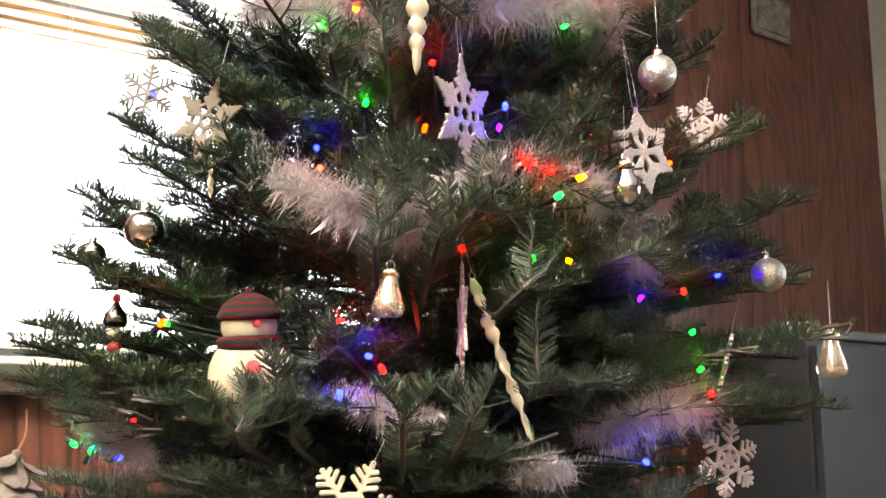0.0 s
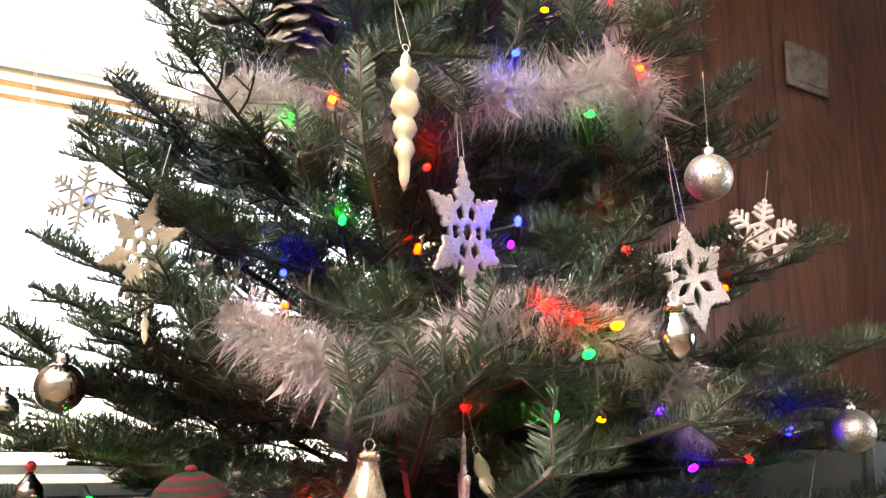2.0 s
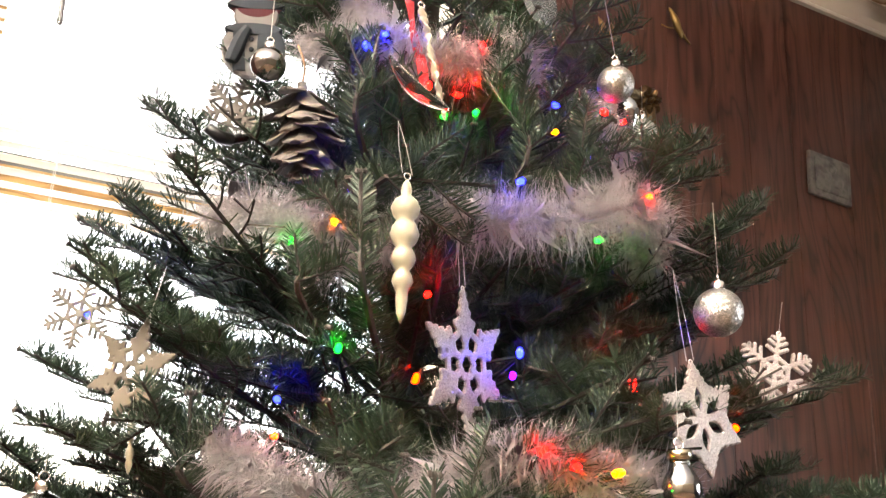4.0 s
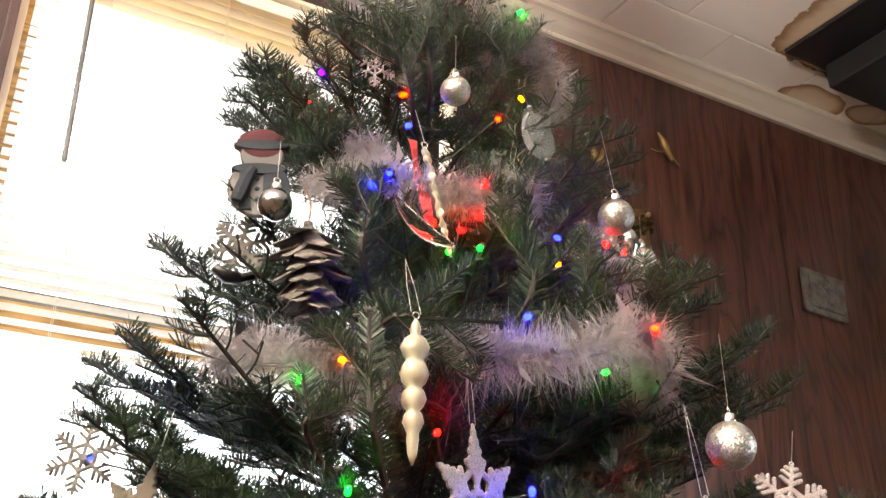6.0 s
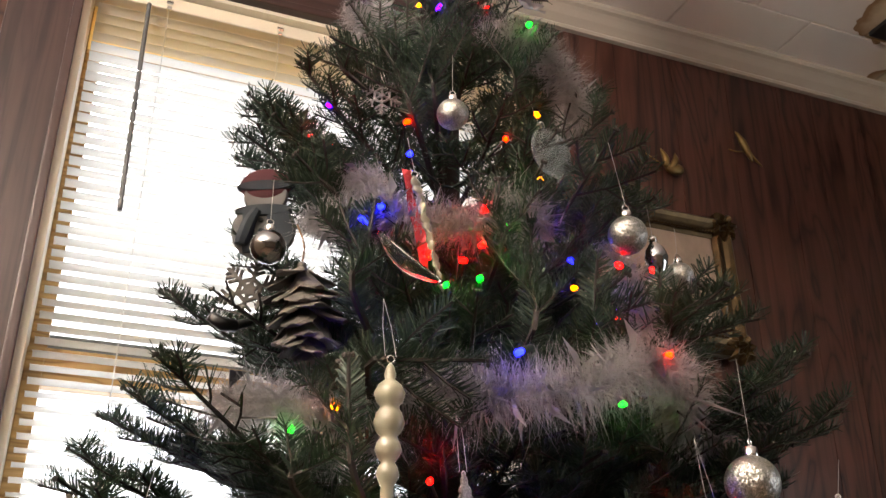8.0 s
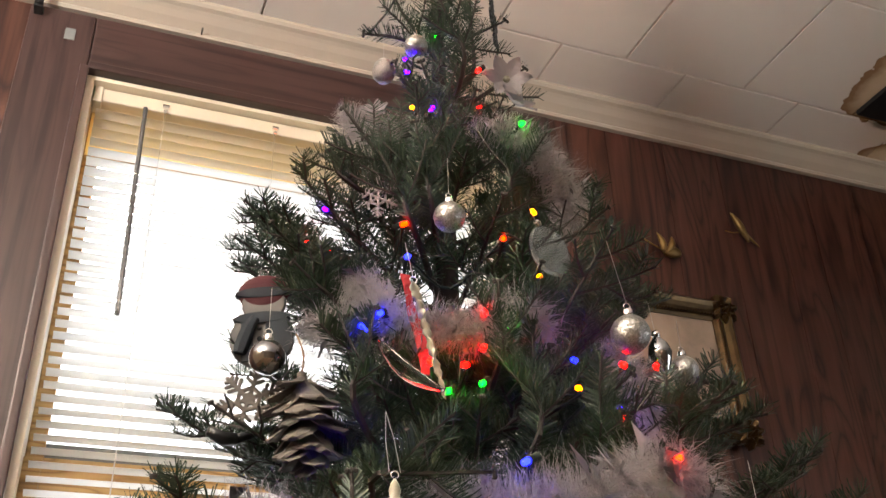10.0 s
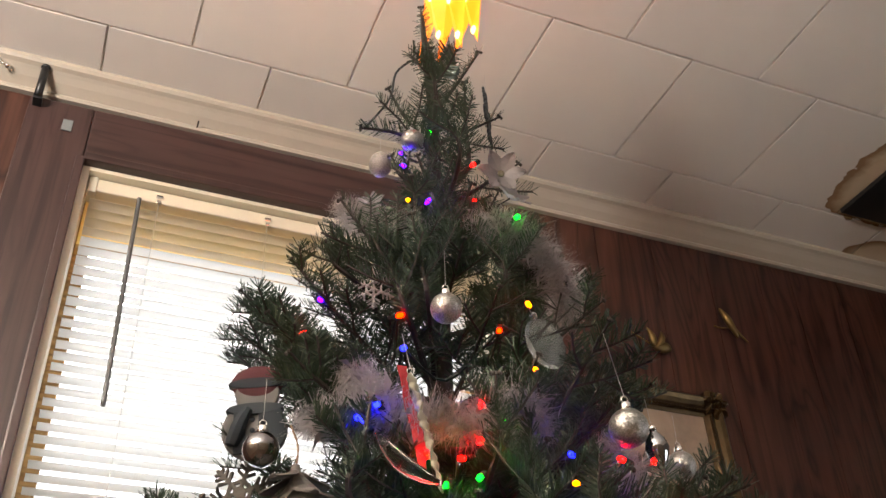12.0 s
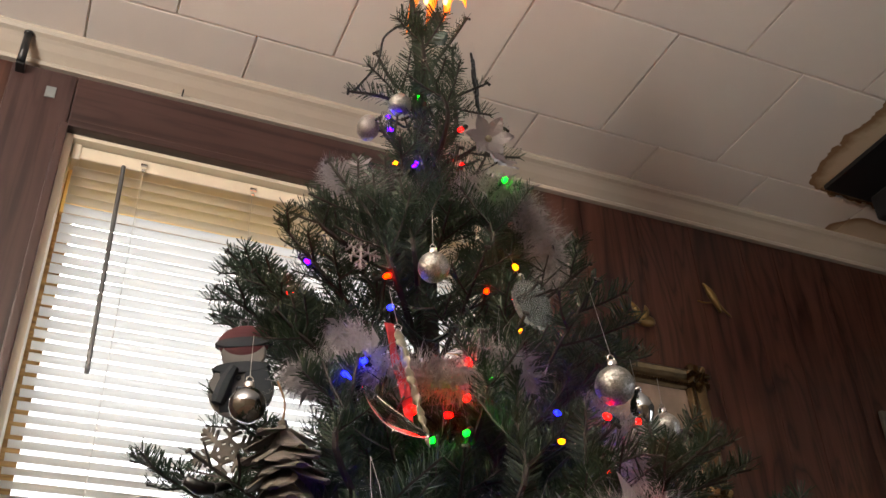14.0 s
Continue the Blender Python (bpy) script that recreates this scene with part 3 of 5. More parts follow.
    part("base", ball_shape(fresh(), (0.0, -0.004, 0.0), (0.006, 0.006, 0.006), 10, 8), CHROME, hk, "", True)
    # black loudspeaker box under the stained ceiling
    sp = thing("ceiling_speaker", "black box loudspeaker fixed under the stained ceiling", "speaker", "", Matrix.Translation((1.93, 1.42, CEIL)))
    part("mounting_plate", box(fresh(), -0.265, 0.3, -0.2, 0.185, -0.012, 0.0, 0.003), BLACK, sp)
    part("cabinet", box(fresh(), -0.14, 0.302, -0.2, 0.17, -0.08, -0.0125, 0.006), BLACK, sp)
    bm = torus(fresh(), (0.12, 0.0, 0.0), 0.055, 0.006, pose(0, 0, -0.08, 90, 0, 0), 24, 8)
    part("grille_ring", bm, Mat("satin_black", (0.03, 0.03, 0.03), 0.2, 0.5).m, sp, "", True)
    # tall floor lamp, unseen, added as a holder for the ceiling fill
    fl = thing("unseen_floor_lamp", "unseen tall brass floor lamp with upward bowl, added for ceiling light", "lamp", "", Matrix.Translation((*FILL_AT, 0)))
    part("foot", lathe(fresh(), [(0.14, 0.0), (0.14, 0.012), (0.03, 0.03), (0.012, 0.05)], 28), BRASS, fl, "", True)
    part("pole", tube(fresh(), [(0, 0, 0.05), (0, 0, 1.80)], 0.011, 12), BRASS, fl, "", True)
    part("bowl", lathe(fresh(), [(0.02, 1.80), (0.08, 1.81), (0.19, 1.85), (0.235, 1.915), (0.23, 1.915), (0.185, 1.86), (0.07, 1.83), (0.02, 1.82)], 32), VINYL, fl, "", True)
    # slate cabinet against the wall
    cb = thing("cabinet", "dark slate cabinet with a thin overhanging top against the wall", "cabinet", "", Matrix.Translation((1.905, 1.64, 0)))
    part("body", box(fresh(), -0.30, 0.30, -0.14, 0.15, 0.05, 1.009, 0.004), SLATE, cb)
    part("top", box(fresh(), -0.315, 0.315, -0.155, 0.152, 1.010, 1.030, 0.004), SLATE, cb)
    part("plinth", box(fresh(), -0.28, 0.28, -0.12, 0.14, 0.0, 0.049, 0.002), SLATE, cb)
    for s in (-1, 1):
        d = part("door", box(fresh(), min(0.004 * s, 0.292 * s), max(0.004 * s, 0.292 * s), -0.16, -0.1415, 0.07, 0.995, 0.003), SLATE, cb)
        part("handle", tube(fresh(), [(0.03 * s, -0.175, 0.6), (0.03 * s, -0.175, 0.7)], 0.005, 8), CHROME, d)


blind()
picture()
wall_small_things()


# ---- the fir tree ----
def envelope(z):
    return float(np.interp(z, [0.35, 0.6, 0.85, 1.05, 1.2, 1.3, 1.45, 1.6, 1.75, 1.9, 2.0], [0.50, 0.56, 0.50, 0.43, 0.385, 0.35, 0.30, 0.24, 0.155, 0.10, 0.06]))


CLEAR = []                                  # what hangs on the tree: place, radius and the share of needles left between it and the camera
CAMERA_PLACE = Vector((0.02, 0.25, 1.03))   # about where the camera stands; foliage is cleared to fit its view


def keep_clear(place, radius, left=0.0):
    CLEAR.append((np.array(tuple(place)), radius, left))


class Needles:
    """Collects twigs and turns them into flat tapered needles."""

    def __init__(self, seed):
        self.rng = np.random.default_rng(seed)
        self.v, self.count = [], 0

    def twig(self, pts, length=0.018, density=1.0, tip=True):
        rng = self.rng
        pts = np.array([tuple(p) for p in pts])
        seg = np.linalg.norm(np.diff(pts, axis=0), axis=1)
        total = seg.sum()
        n = int(total * 1000 * 1.6 * density)
        if n < 3:
            return
        s = (np.arange(n) + rng.uniform(-0.4, 0.4, n) + 0.5) / n * total
        s = np.clip(s, 0, total * 0.9999)
        cum = np.concatenate([[0], np.cumsum(seg)])
        k = np.clip(np.searchsorted(cum, s, "right") - 1, 0, len(seg) - 1)
        f = ((s - cum[k]) / seg[k])[:, None]
        p = pts[k] * (1 - f) + pts[k + 1] * f
        d = (pts[k + 1] - pts[k]) / seg[k][:, None]
        up = np.array([0, 0, 1.0])
        side = np.cross(d, up)
        side /= np.linalg.norm(side, axis=1)[:, None] + 1e-9
        top = np.cross(side, d)
        # two combs to the sides, and a thinner row that stands up
        a = np.where(np.arange(n) % 2 == 0, 0.22, math.pi - 0.22) + rng.normal(0.0, 0.2, n)
        a = np.where(rng.random(n) < 0.28, rng.uniform(0.6, math.pi - 0.6, n), a)
        lean = np.radians(rng.uniform(54, 70, n)) * (1 - 0.5 * np.clip((s / total - 0.85) / 0.15, 0, 1))
        way = np.cos(lean)[:, None] * d + np.sin(lean)[:, None] * (np.cos(a)[:, None] * side + np.sin(a)[:, None] * top)
        way /= np.linalg.norm(way, axis=1)[:, None]
        ln = 1.24 * length * rng.uniform(0.86, 1.08, n) * (1 - 0.35 * (s / total) ** 4)
        flat = np.cross(way, top)
        flat = flat / (np.linalg.norm(flat, axis=1)[:, None] + 1e-9) + rng.normal(0, 0.3, (n, 3))
        flat /= np.linalg.norm(flat, axis=1)[:, None]
        w = 0.00082 * rng.uniform(0.85, 1.15, n)[:, None]
        end = p + way * ln[:, None] + 0.1 * ln[:, None] * top
        quad = np.stack([p - flat * w * 0.7, p + flat * w * 0.7, end + flat * w * 0.6, end - flat * w * 0.6], axis=1)
        self.v.append(quad)
        self.count += n

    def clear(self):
        """Takes away the needles that would stand between an ornament and the camera."""
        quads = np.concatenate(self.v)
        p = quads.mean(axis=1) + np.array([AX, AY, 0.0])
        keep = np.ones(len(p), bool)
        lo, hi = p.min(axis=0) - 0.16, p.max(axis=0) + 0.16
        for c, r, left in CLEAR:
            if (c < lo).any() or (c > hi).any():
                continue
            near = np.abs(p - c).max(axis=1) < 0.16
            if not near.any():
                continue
            o = np.array(tuple(CAMERA_PLACE)) - c
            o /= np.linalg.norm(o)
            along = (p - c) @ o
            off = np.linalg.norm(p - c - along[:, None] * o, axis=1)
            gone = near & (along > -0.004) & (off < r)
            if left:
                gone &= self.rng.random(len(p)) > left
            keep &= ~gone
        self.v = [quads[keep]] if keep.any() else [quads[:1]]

    def object(self, name, parent, free=False):
        if free:
            self.clear()
        v = np.concatenate(self.v).reshape(-1, 3)
        n = len(v) // 4
        me = bpy.data.meshes.new(name)
        me.vertices.add(len(v))
        me.vertices.foreach_set("co", v.astype(np.float32).ravel())
        me.loops.add(len(v))
        me.loops.foreach_set("vertex_index", np.arange(len(v), dtype=np.int32))
        me.polygons.add(n)
        me.polygons.foreach_set("loop_start", np.arange(0, len(v), 4, dtype=np.int32))
        me.polygons.foreach_set("loop_total", np.full(n, 4, dtype=np.int32))
        me.update(calc_edges=True)
        me.materials.append(NEEDLE)
        ob = new(name, me)
        ob.parent = parent
        return ob


TREE = thing("christmas_tree", "real fir tree with decorated green branches standing before the window", "christmas tree", "", Matrix.Translation((AX, AY, 0.0)))


def trunk():
    bm = fresh()
    pts = [(0, 0, 0.12), (0.004, 0.0, 0.6), (-0.004, 0.003, 1.1), (0.004, -0.006, 1.5), (-0.002, -0.02, 1.8), (-0.006, -0.03, 1.95), (-0.018, -0.03, 2.12)]
    line = curve_points(pts, 40)
    tube(bm, line, [0.028 * (1 - i / 39) ** 1.15 + 0.0026 for i in range(40)], 9)
    part("trunk", bm, BARK, TREE, "", True)
    nd = Needles(5)
    nd.twig([p for p in line if p[2] > 1.72], 0.0155, 0.85)
    nd.object("leader_needles", TREE)
    return line


def branch(base, tip, seed, sag=0.0, twigs=1.0, wide=1.0, dens=1.0, bare=0.12):
    """A flat spray: a curved stem with side twigs that get shorter to the tip, and smaller twigs on those."""
    rng = random.Random(seed)
    a, b = Vector(base) - Vector((AX, AY, 0)), Vector(tip) - Vector((AX, AY, 0))
    ln = (b - a).length
    mid = (a + b) / 2 + Vector((rng.uniform(-0.02, 0.02) * ln, rng.uniform(-0.02, 0.02) * ln, -sag * ln))
    stem = curve_points([a, mid, b], 12)
    bm = fresh()
    tube(bm, stem, [0.0048 * (0.35 + ln) * (1 - i / 11) + 0.0013 for i in range(12)], 5)
    nd = Needles(seed)
    nd.twig(stem[2 + int(8 * bare):], 0.0155, dens)
    d0 = (b - a).normalized()
    side = d0.cross(Vector((0, 0, 1))).normalized()
    top = side.cross(d0)
    n = max(3, int(ln * 34 * twigs))
    for i in range(n):
        s = bare + (1 - bare - 0.04) * (i + rng.uniform(0.2, 0.8)) / n
        k = min(int(s * 11), 10)
        p = stem[k].lerp(stem[k + 1], s * 11 - k)
        sg = 1 if i % 2 else -1
        tl = wide * (0.02 + 0.36 * ln * (1 - s) ** 0.75) * rng.uniform(0.75, 1.15)
        ang = math.radians(rng.uniform(38, 58))
        way = math.cos(ang) * d0 + math.sin(ang) * sg * side + rng.uniform(-0.22, 0.18) * top
        q = [p, p + way * tl * 0.5 + top * tl * rng.uniform(-0.03, 0.05), p + way * tl + d0 * tl * 0.12 + top * tl * rng.uniform(-0.04, 0.12)]
        q = curve_points(q, 5)
        tube(bm, q, [0.0014, 0.0013, 0.0012, 0.0011, 0.0013], 3)
        nd.twig(q, 0.0148, dens)
        if tl > 0.05:
            m2 = int(tl / 0.024)
            for j in range(m2):
                u = 0.25 + 0.6 * (j + 0.5) / m2
                kk = min(int(u * 4), 3)
                pp = q[kk].lerp(q[kk + 1], u * 4 - kk)
                sg2 = 1 if j % 2 else -1
                l2 = tl * (1 - u) * rng.uniform(0.55, 0.8) + 0.012
                w2 = way.normalized()
                s2 = w2.cross(top).normalized()
                v2 = (0.66 * w2 + 0.72 * sg2 * s2 + rng.uniform(-0.15, 0.15) * top)
                qq = [pp, pp + v2 * l2 * 0.5, pp + v2 * l2]
                tube(bm, qq, 0.0011, 3)
                nd.twig(qq, 0.0138, dens)
    # buds at the tip
    for u in (-0.5, 0.0, 0.5):
        ball_shape(bm, b + d0 * 0.002 + side * u * 0.004, (0.0018, 0.0018, 0.0022), 6, 4)
    ob = part("branch", bm, BARK, TREE)
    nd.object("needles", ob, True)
    return ob


def root_of(tip, lift):
    """Where on the trunk the branch that ends at tip starts."""
    r = math.hypot(tip[0] - AX, tip[1] - AY)
    return (AX, AY - (0.02 if tip[2] > 1.75 else 0.0), min(tip[2] - lift * r, 2.0))


# tips of the branches that make the outline
LEFT_TIPS = [(0.158, 1.196, 1.405, .5), (0.135, 1.166, 1.297, .45), (0.120, 1.234, 1.288, .4), (0.098, 1.10, 1.225, .4), (0.093, 1.015, 1.185, .35),
             (0.146, 0.988, 1.274, .4), (0.329, 1.224, 1.752, .8), (0.222, 1.158, 1.610, .6), (0.219, 1.210, 1.576, .45), (0.077, 1.130, 1.141, .3),
             (0.074, 1.053, 1.085, .25), (0.070, 1.190, 1.047, .2), (0.030, 1.10, 0.99, .15), (0.02, 1.17, 0.93, .12), (0.19, 1.06, 1.36, .3),
             (0.215, 1.14, 1.613, .6), (0.261, 1.12, 1.650, .7), (0.292, 1.10, 1.666, .7), (0.210, 1.15, 1.574, .5), (0.229, 1.06, 1.543, .5), (-0.005, 1.06, 0.905, .15), (-0.01, 1.05, 0.872, .12), (0.025, 1.03, 0.848, .1), (0.085, 0.99, 0.858, .1), (0.12, 0.97, 0.84, .1)]
RIGHT_TIPS = [(0.655, 0.886, 1.308, .5), (0.702, 0.908, 1.270, .35), (0.636, 0.809, 1.140, .2), (0.635, 0.753, 1.052, .25), (0.503, 0.911, 1.504, .6),
              (0.560, 0.860, 1.345, .35), (0.715, 0.80, 0.995, .15), (0.66, 0.72, 0.93, .1), (0.60, 1.00, 1.50, .45), (0.66, 1.02, 1.42, .35), (0.545, 1.06, 1.66, .5),
              (0.70, 0.87, 1.06, .2), (0.74, 0.84, 0.935, .15), (0.69, 0.765, 0.86, .1), (0.755, 0.90, 0.86, .1), (0.655, 0.80, 1.015, .15), (0.60, 0.77, 0.88, .1), (0.62, 0.93, 1.37, .4)]
FRONT_TIPS = [(0.44, 0.80, 1.13, .15), (0.40, 0.855, 0.955, .25), (0.21, 0.93, 0.85, .1), (0.29, 0.85, 0.835, .1), (0.33, 0.83, 0.79, .1),
              (0.56, 0.76, 0.86, .1), (0.62, 0.83, 0.98, .15), (0.33, 0.97, 1.32, .3), (0.37, 0.91, 1.10, .2), (0.30, 0.99, 1.42, .35), (0.48, 0.93, 1.22, .2),
              (0.355, 0.862, 1.04, .2), (0.275, 0.955, 1.275, .3), (0.33, 0.935, 1.30, .3), (0.21, 0.97, 1.02, .2), (0.47, 0.80, 1.09, .2), (0.285, 1.07, 1.52, .4), (0.27, 1.06, 1.45, .35), (0.19, 0.955, 0.862, .1)]
TOP_TIPS = [(0.47, 1.04, 1.74, .6), (0.37, 1.05, 1.74, .7), (0.53, 1.08, 1.74, .4), (0.34, 1.10, 1.70, .6)]
# the bare upper whorls: each shoot from where it leaves the stem to its tip
TOP_SHOOTS = [((0.43, 1.135, 1.918), (0.419, 1.135, 2.128)), ((0.437, 1.13, 1.932), (0.502, 1.13, 2.064)), ((0.47, 1.115, 1.839), (0.471, 1.115, 1.98)), ((0.407, 1.125, 1.881), (0.369, 1.125, 1.943)), ((0.41, 1.115, 1.855), (0.332, 1.115, 1.856)), ((0.439, 1.12, 1.871), (0.52, 1.12, 1.939)), ((0.478, 1.12, 1.803), (0.542, 1.12, 1.865)), ((0.38, 1.09, 1.767), (0.361, 1.09, 1.8)), ((0.363, 1.07, 1.621), (0.298, 1.07, 1.703)), ((0.394, 1.07, 1.658), (0.38, 1.07, 1.716)), ((0.439, 1.09, 1.797), (0.422, 1.09, 1.836)), ((0.351, 1.06, 1.634), (0.319, 1.06, 1.663)), ((0.308, 1.1, 1.636), (0.291, 1.1, 1.667)), ((0.42, 1.07, 1.703), (0.451, 1.07, 1.768)), ((0.45, 1.05, 1.659), (0.507, 1.05, 1.646)), ((0.412, 1.08, 1.732), (0.389, 1.08, 1.8))]


def sprig(a, b, seed, side=3, length=0.0152, dens=1.2, whorl=False):
    """A young shoot at the end of a bare stem, with a few short side shoots, standing out in front of the crown."""
    rng = random.Random(seed)
    o = Vector((AX, AY, 0))
    a, b = Vector(a) - o, Vector(b) - o
    d0 = (b - a).normalized()
    root = Vector((0, -0.02, a.z - 0.012)) if whorl else Vector((0, 0, a.z - 0.25 * math.hypot(a.x, a.y)))
    lead = curve_points([root, root.lerp(a, 0.6) - d0 * 0.01, a, a.lerp(b, 0.5) + Vector((rng.uniform(-1, 1), rng.uniform(-1, 1), rng.uniform(-1, 1))) * 0.004, b], 17)
    bm = fresh()
    tube(bm, lead, [0.0042 - 0.0028 * i / 16 for i in range(17)], 5)
    nd = Needles(seed)
    nd.twig(lead[3:], length, dens)
    across = d0.cross(Vector((0.4, 0.9, 0.15))).normalized()
    for j in range(side):
        p = lead[9 + (j * 5) // max(side, 1)]
        sg = 1 if j % 2 else -1
        l = (b - p).length * rng.uniform(0.55, 0.75) + 0.014
        w = (0.72 * d0 + 0.66 * sg * across + Vector((0, rng.uniform(-0.2, 0.1), 0))).normalized()
        q = [p, p + w * l * 0.55, p + w * l + d0 * l * 0.1]
        tube(bm, q, 0.0013, 4)
        nd.twig(q, length * 0.95, dens)
    for u in (-1, 0, 1):
        ball_shape(bm, b + d0 * 0.002 + across * u * 0.0032, (0.002, 0.002, 0.0026), 6, 4)
    ob = part("branch", bm, BARK, TREE)
    nd.object("needles", ob)


# shoots that stand before the garlands and between the ornaments
SHOOTS = [((0.355, 0.84, 1.062), (0.478, 0.81, 1.100)), ((0.309, 0.85, 1.012), (0.375, 0.835, 1.062)), ((0.335, 0.842, 1.020), (0.428, 0.82, 1.030)),
          ((0.455, 0.80, 0.985), (0.510, 0.78, 0.990)), ((0.359, 0.83, 0.945), (0.399, 0.81, 0.992)), ((0.256, 0.90, 1.060), (0.272, 0.845, 1.046)),
          ((0.249, 0.88, 0.978), (0.262, 0.852, 1.022)), ((0.300, 0.865, 0.985), (0.297, 0.84, 1.044)), ((0.185, 1.0, 1.040), (0.182, 1.0, 1.101)),
          ((0.286, 0.94, 1.185), (0.274, 0.93, 1.271)), ((0.253, 0.99, 1.188), (0.264, 0.97, 1.222)), ((0.430, 0.94, 1.318), (0.437, 0.95, 1.420)),
          ((0.410, 0.955, 1.395), (0.407, 0.95, 1.454)), ((0.290, 0.935, 1.268), (0.362, 0.885, 1.266)), ((0.471, 0.93, 1.322), (0.502, 0.912, 1.366)),
          ((0.530, 0.92, 1.300), (0.563, 0.90, 1.362)), ((0.381, 1.04, 1.590), (0.362, 1.03, 1.672)), ((0.361, 1.05, 1.572), (0.328, 1.05, 1.645)),
          ((0.291, 0.99, 1.350), (0.305, 0.98, 1.427)), ((0.292, 1.07, 1.480), (0.250, 1.05, 1.500)), ((0.300, 1.02, 1.395), (0.285, 1.0, 1.425)),
          ((0.500, 0.86, 1.012), (0.465, 0.82, 1.018)), ((0.47, 1.04, 1.62), (0.465, 1.03, 1.70)), ((0.36, 0.96, 1.20), (0.33, 0.92, 1.235)),
          ((0.25, 0.94, 0.90), (0.215, 0.925, 0.905)), ((0.225, 0.97, 0.862), (0.168, 0.952, 0.866)), ((0.205, 0.98, 0.838), (0.150, 0.955, 0.842)), ((0.18, 1.02, 1.075), (0.125, 0.99, 1.078)), ((0.43, 1.05, 1.80), (0.40, 1.04, 1.86)), ((0.41, 1.07, 1.90), (0.395, 1.05, 1.95)),
          ((0.291, 0.80, 0.833), (0.280, 0.80, 0.872)), ((0.238, 0.81, 0.833), (0.232, 0.80, 0.865)),
          ((0.157, 0.94, 0.823), (0.188, 0.94, 0.862)), ((0.205, 0.94, 0.820), (0.207, 0.94, 0.864))]

# ---- garlands ----
def garland(name, ctrl, radius, seed, label, per_m=30000):
    """A feathery tinsel garland: a twisted cord with thousands of fine strips standing out of it."""
    rng = np.random.default_rng(seed)
    line = curve_points(ctrl, max(8, 4 * len(ctrl)))
    th = thing(name, label, "garland", "tinsel garlands", Matrix.Translation(line[0]))
    o = line[0].copy()
    for p in line[::2]:
        keep_clear(p, radius * 0.75, 0.3)
    part("cord", tube(fresh(), [p - o for p in line], 0.0014, 5), TINSEL, th)
    pts = np.array([tuple(p - o) for p in line])
    seg = np.linalg.norm(np.diff(pts, axis=0), axis=1)
    cum = np.concatenate([[0], np.cumsum(seg)])
    n = int(cum[-1] * per_m)
    s = rng.random(n) * cum[-1]
    k = np.clip(np.searchsorted(cum, s, "right") - 1, 0, len(seg) - 1)
    f = ((s - cum[k]) / seg[k])[:, None]
    p = pts[k] * (1 - f) + pts[k + 1] * f
    d = (pts[k + 1] - pts[k]) / seg[k][:, None]
    way = rng.normal(size=(n, 3))
    way -= 0.75 * (way * d).sum(1)[:, None] * d
    way /= np.linalg.norm(way, axis=1)[:, None]
    ends = np.clip(np.minimum(s, cum[-1] - s) / 0.03, 0.35, 1)
    ln = radius * (0.35 + 0.8 * rng.random(n) ** 0.8) * ends
    drop = np.array([0, 0, -1.0])
    flat = np.cross(way, rng.normal(size=(n, 3)))
    flat /= np.linalg.norm(flat, axis=1)[:, None]
    w = 0.00019 * rng.uniform(0.6, 1.3, n)[:, None]
    p = p + rng.normal(0, 0.2 * radius, (n, 3))
    mid = p + way * (ln * 0.55)[:, None]
    bend = rng.normal(0, 0.22, (n, 3)) * ln[:, None] + drop * 0.1 * ln[:, None]
    end = p + way * ln[:, None] + bend
    v = np.stack([p - flat * w, p + flat * w, mid + flat * w, end, mid - flat * w], axis=1).reshape(-1, 3)
    me = bpy.data.meshes.new("tinsel")
    me.vertices.add(len(v))
    me.vertices.foreach_set("co", v.astype(np.float32).ravel())
    me.loops.add(len(v))
    me.loops.foreach_set("vertex_index", np.arange(len(v), dtype=np.int32))
    me.polygons.add(n)
    me.polygons.foreach_set("loop_start", np.arange(0, len(v), 5, dtype=np.int32))
    me.polygons.foreach_set("loop_total", np.full(n, 5, dtype=np.int32))
    me.update(calc_edges=True)
    me.materials.append(TINSEL)
    ob = new("tinsel", me)
    ob.parent = th
    return tagged(ob, "", "", "", "stuff")


GL = "fluffy white tinsel garland draped over the fir branches"
garland("tinsel_garland", [(0.198, 1.01, 1.07), (0.215, 0.972, 1.055), (0.235, 0.938, 1.034), (0.262, 0.912, 1.022), (0.30, 0.892, 1.015), (0.322, 0.945, 1.02), (0.342, 0.93, 1.04), (0.350, 0.85, 1.058), (0.385, 0.83, 1.056), (0.425, 0.828, 1.05), (0.465, 0.83, 1.045), (0.492, 0.835, 1.02), (0.517, 0.845, 1.0), (0.60, 0.92, 0.985)], 0.029, 1, GL)
garland("tinsel_garland", [(0.21, 1.12, 1.275), (0.222, 1.075, 1.268), (0.24, 1.045, 1.266), (0.262, 1.02, 1.245), (0.29, 0.992, 1.228), (0.305, 1.01, 1.235), (0.335, 0.96, 1.25), (0.372, 0.915, 1.252), (0.425, 0.905, 1.255), (0.463, 0.895, 1.266), (0.504, 0.9, 1.285), (0.538, 0.905, 1.282), (0.572, 0.95, 1.264), (0.63, 1.02, 1.26)], 0.031, 2, GL)
garland("tinsel_garland", [(0.27, 1.08, 1.45), (0.292, 1.03, 1.43), (0.312, 1.01, 1.44), (0.332, 0.99, 1.422), (0.36, 0.978, 1.42), (0.382, 0.968, 1.41), (0.412, 0.965, 1.43), (0.44, 0.97, 1.44), (0.48, 1.0, 1.43)], 0.026, 3, GL)
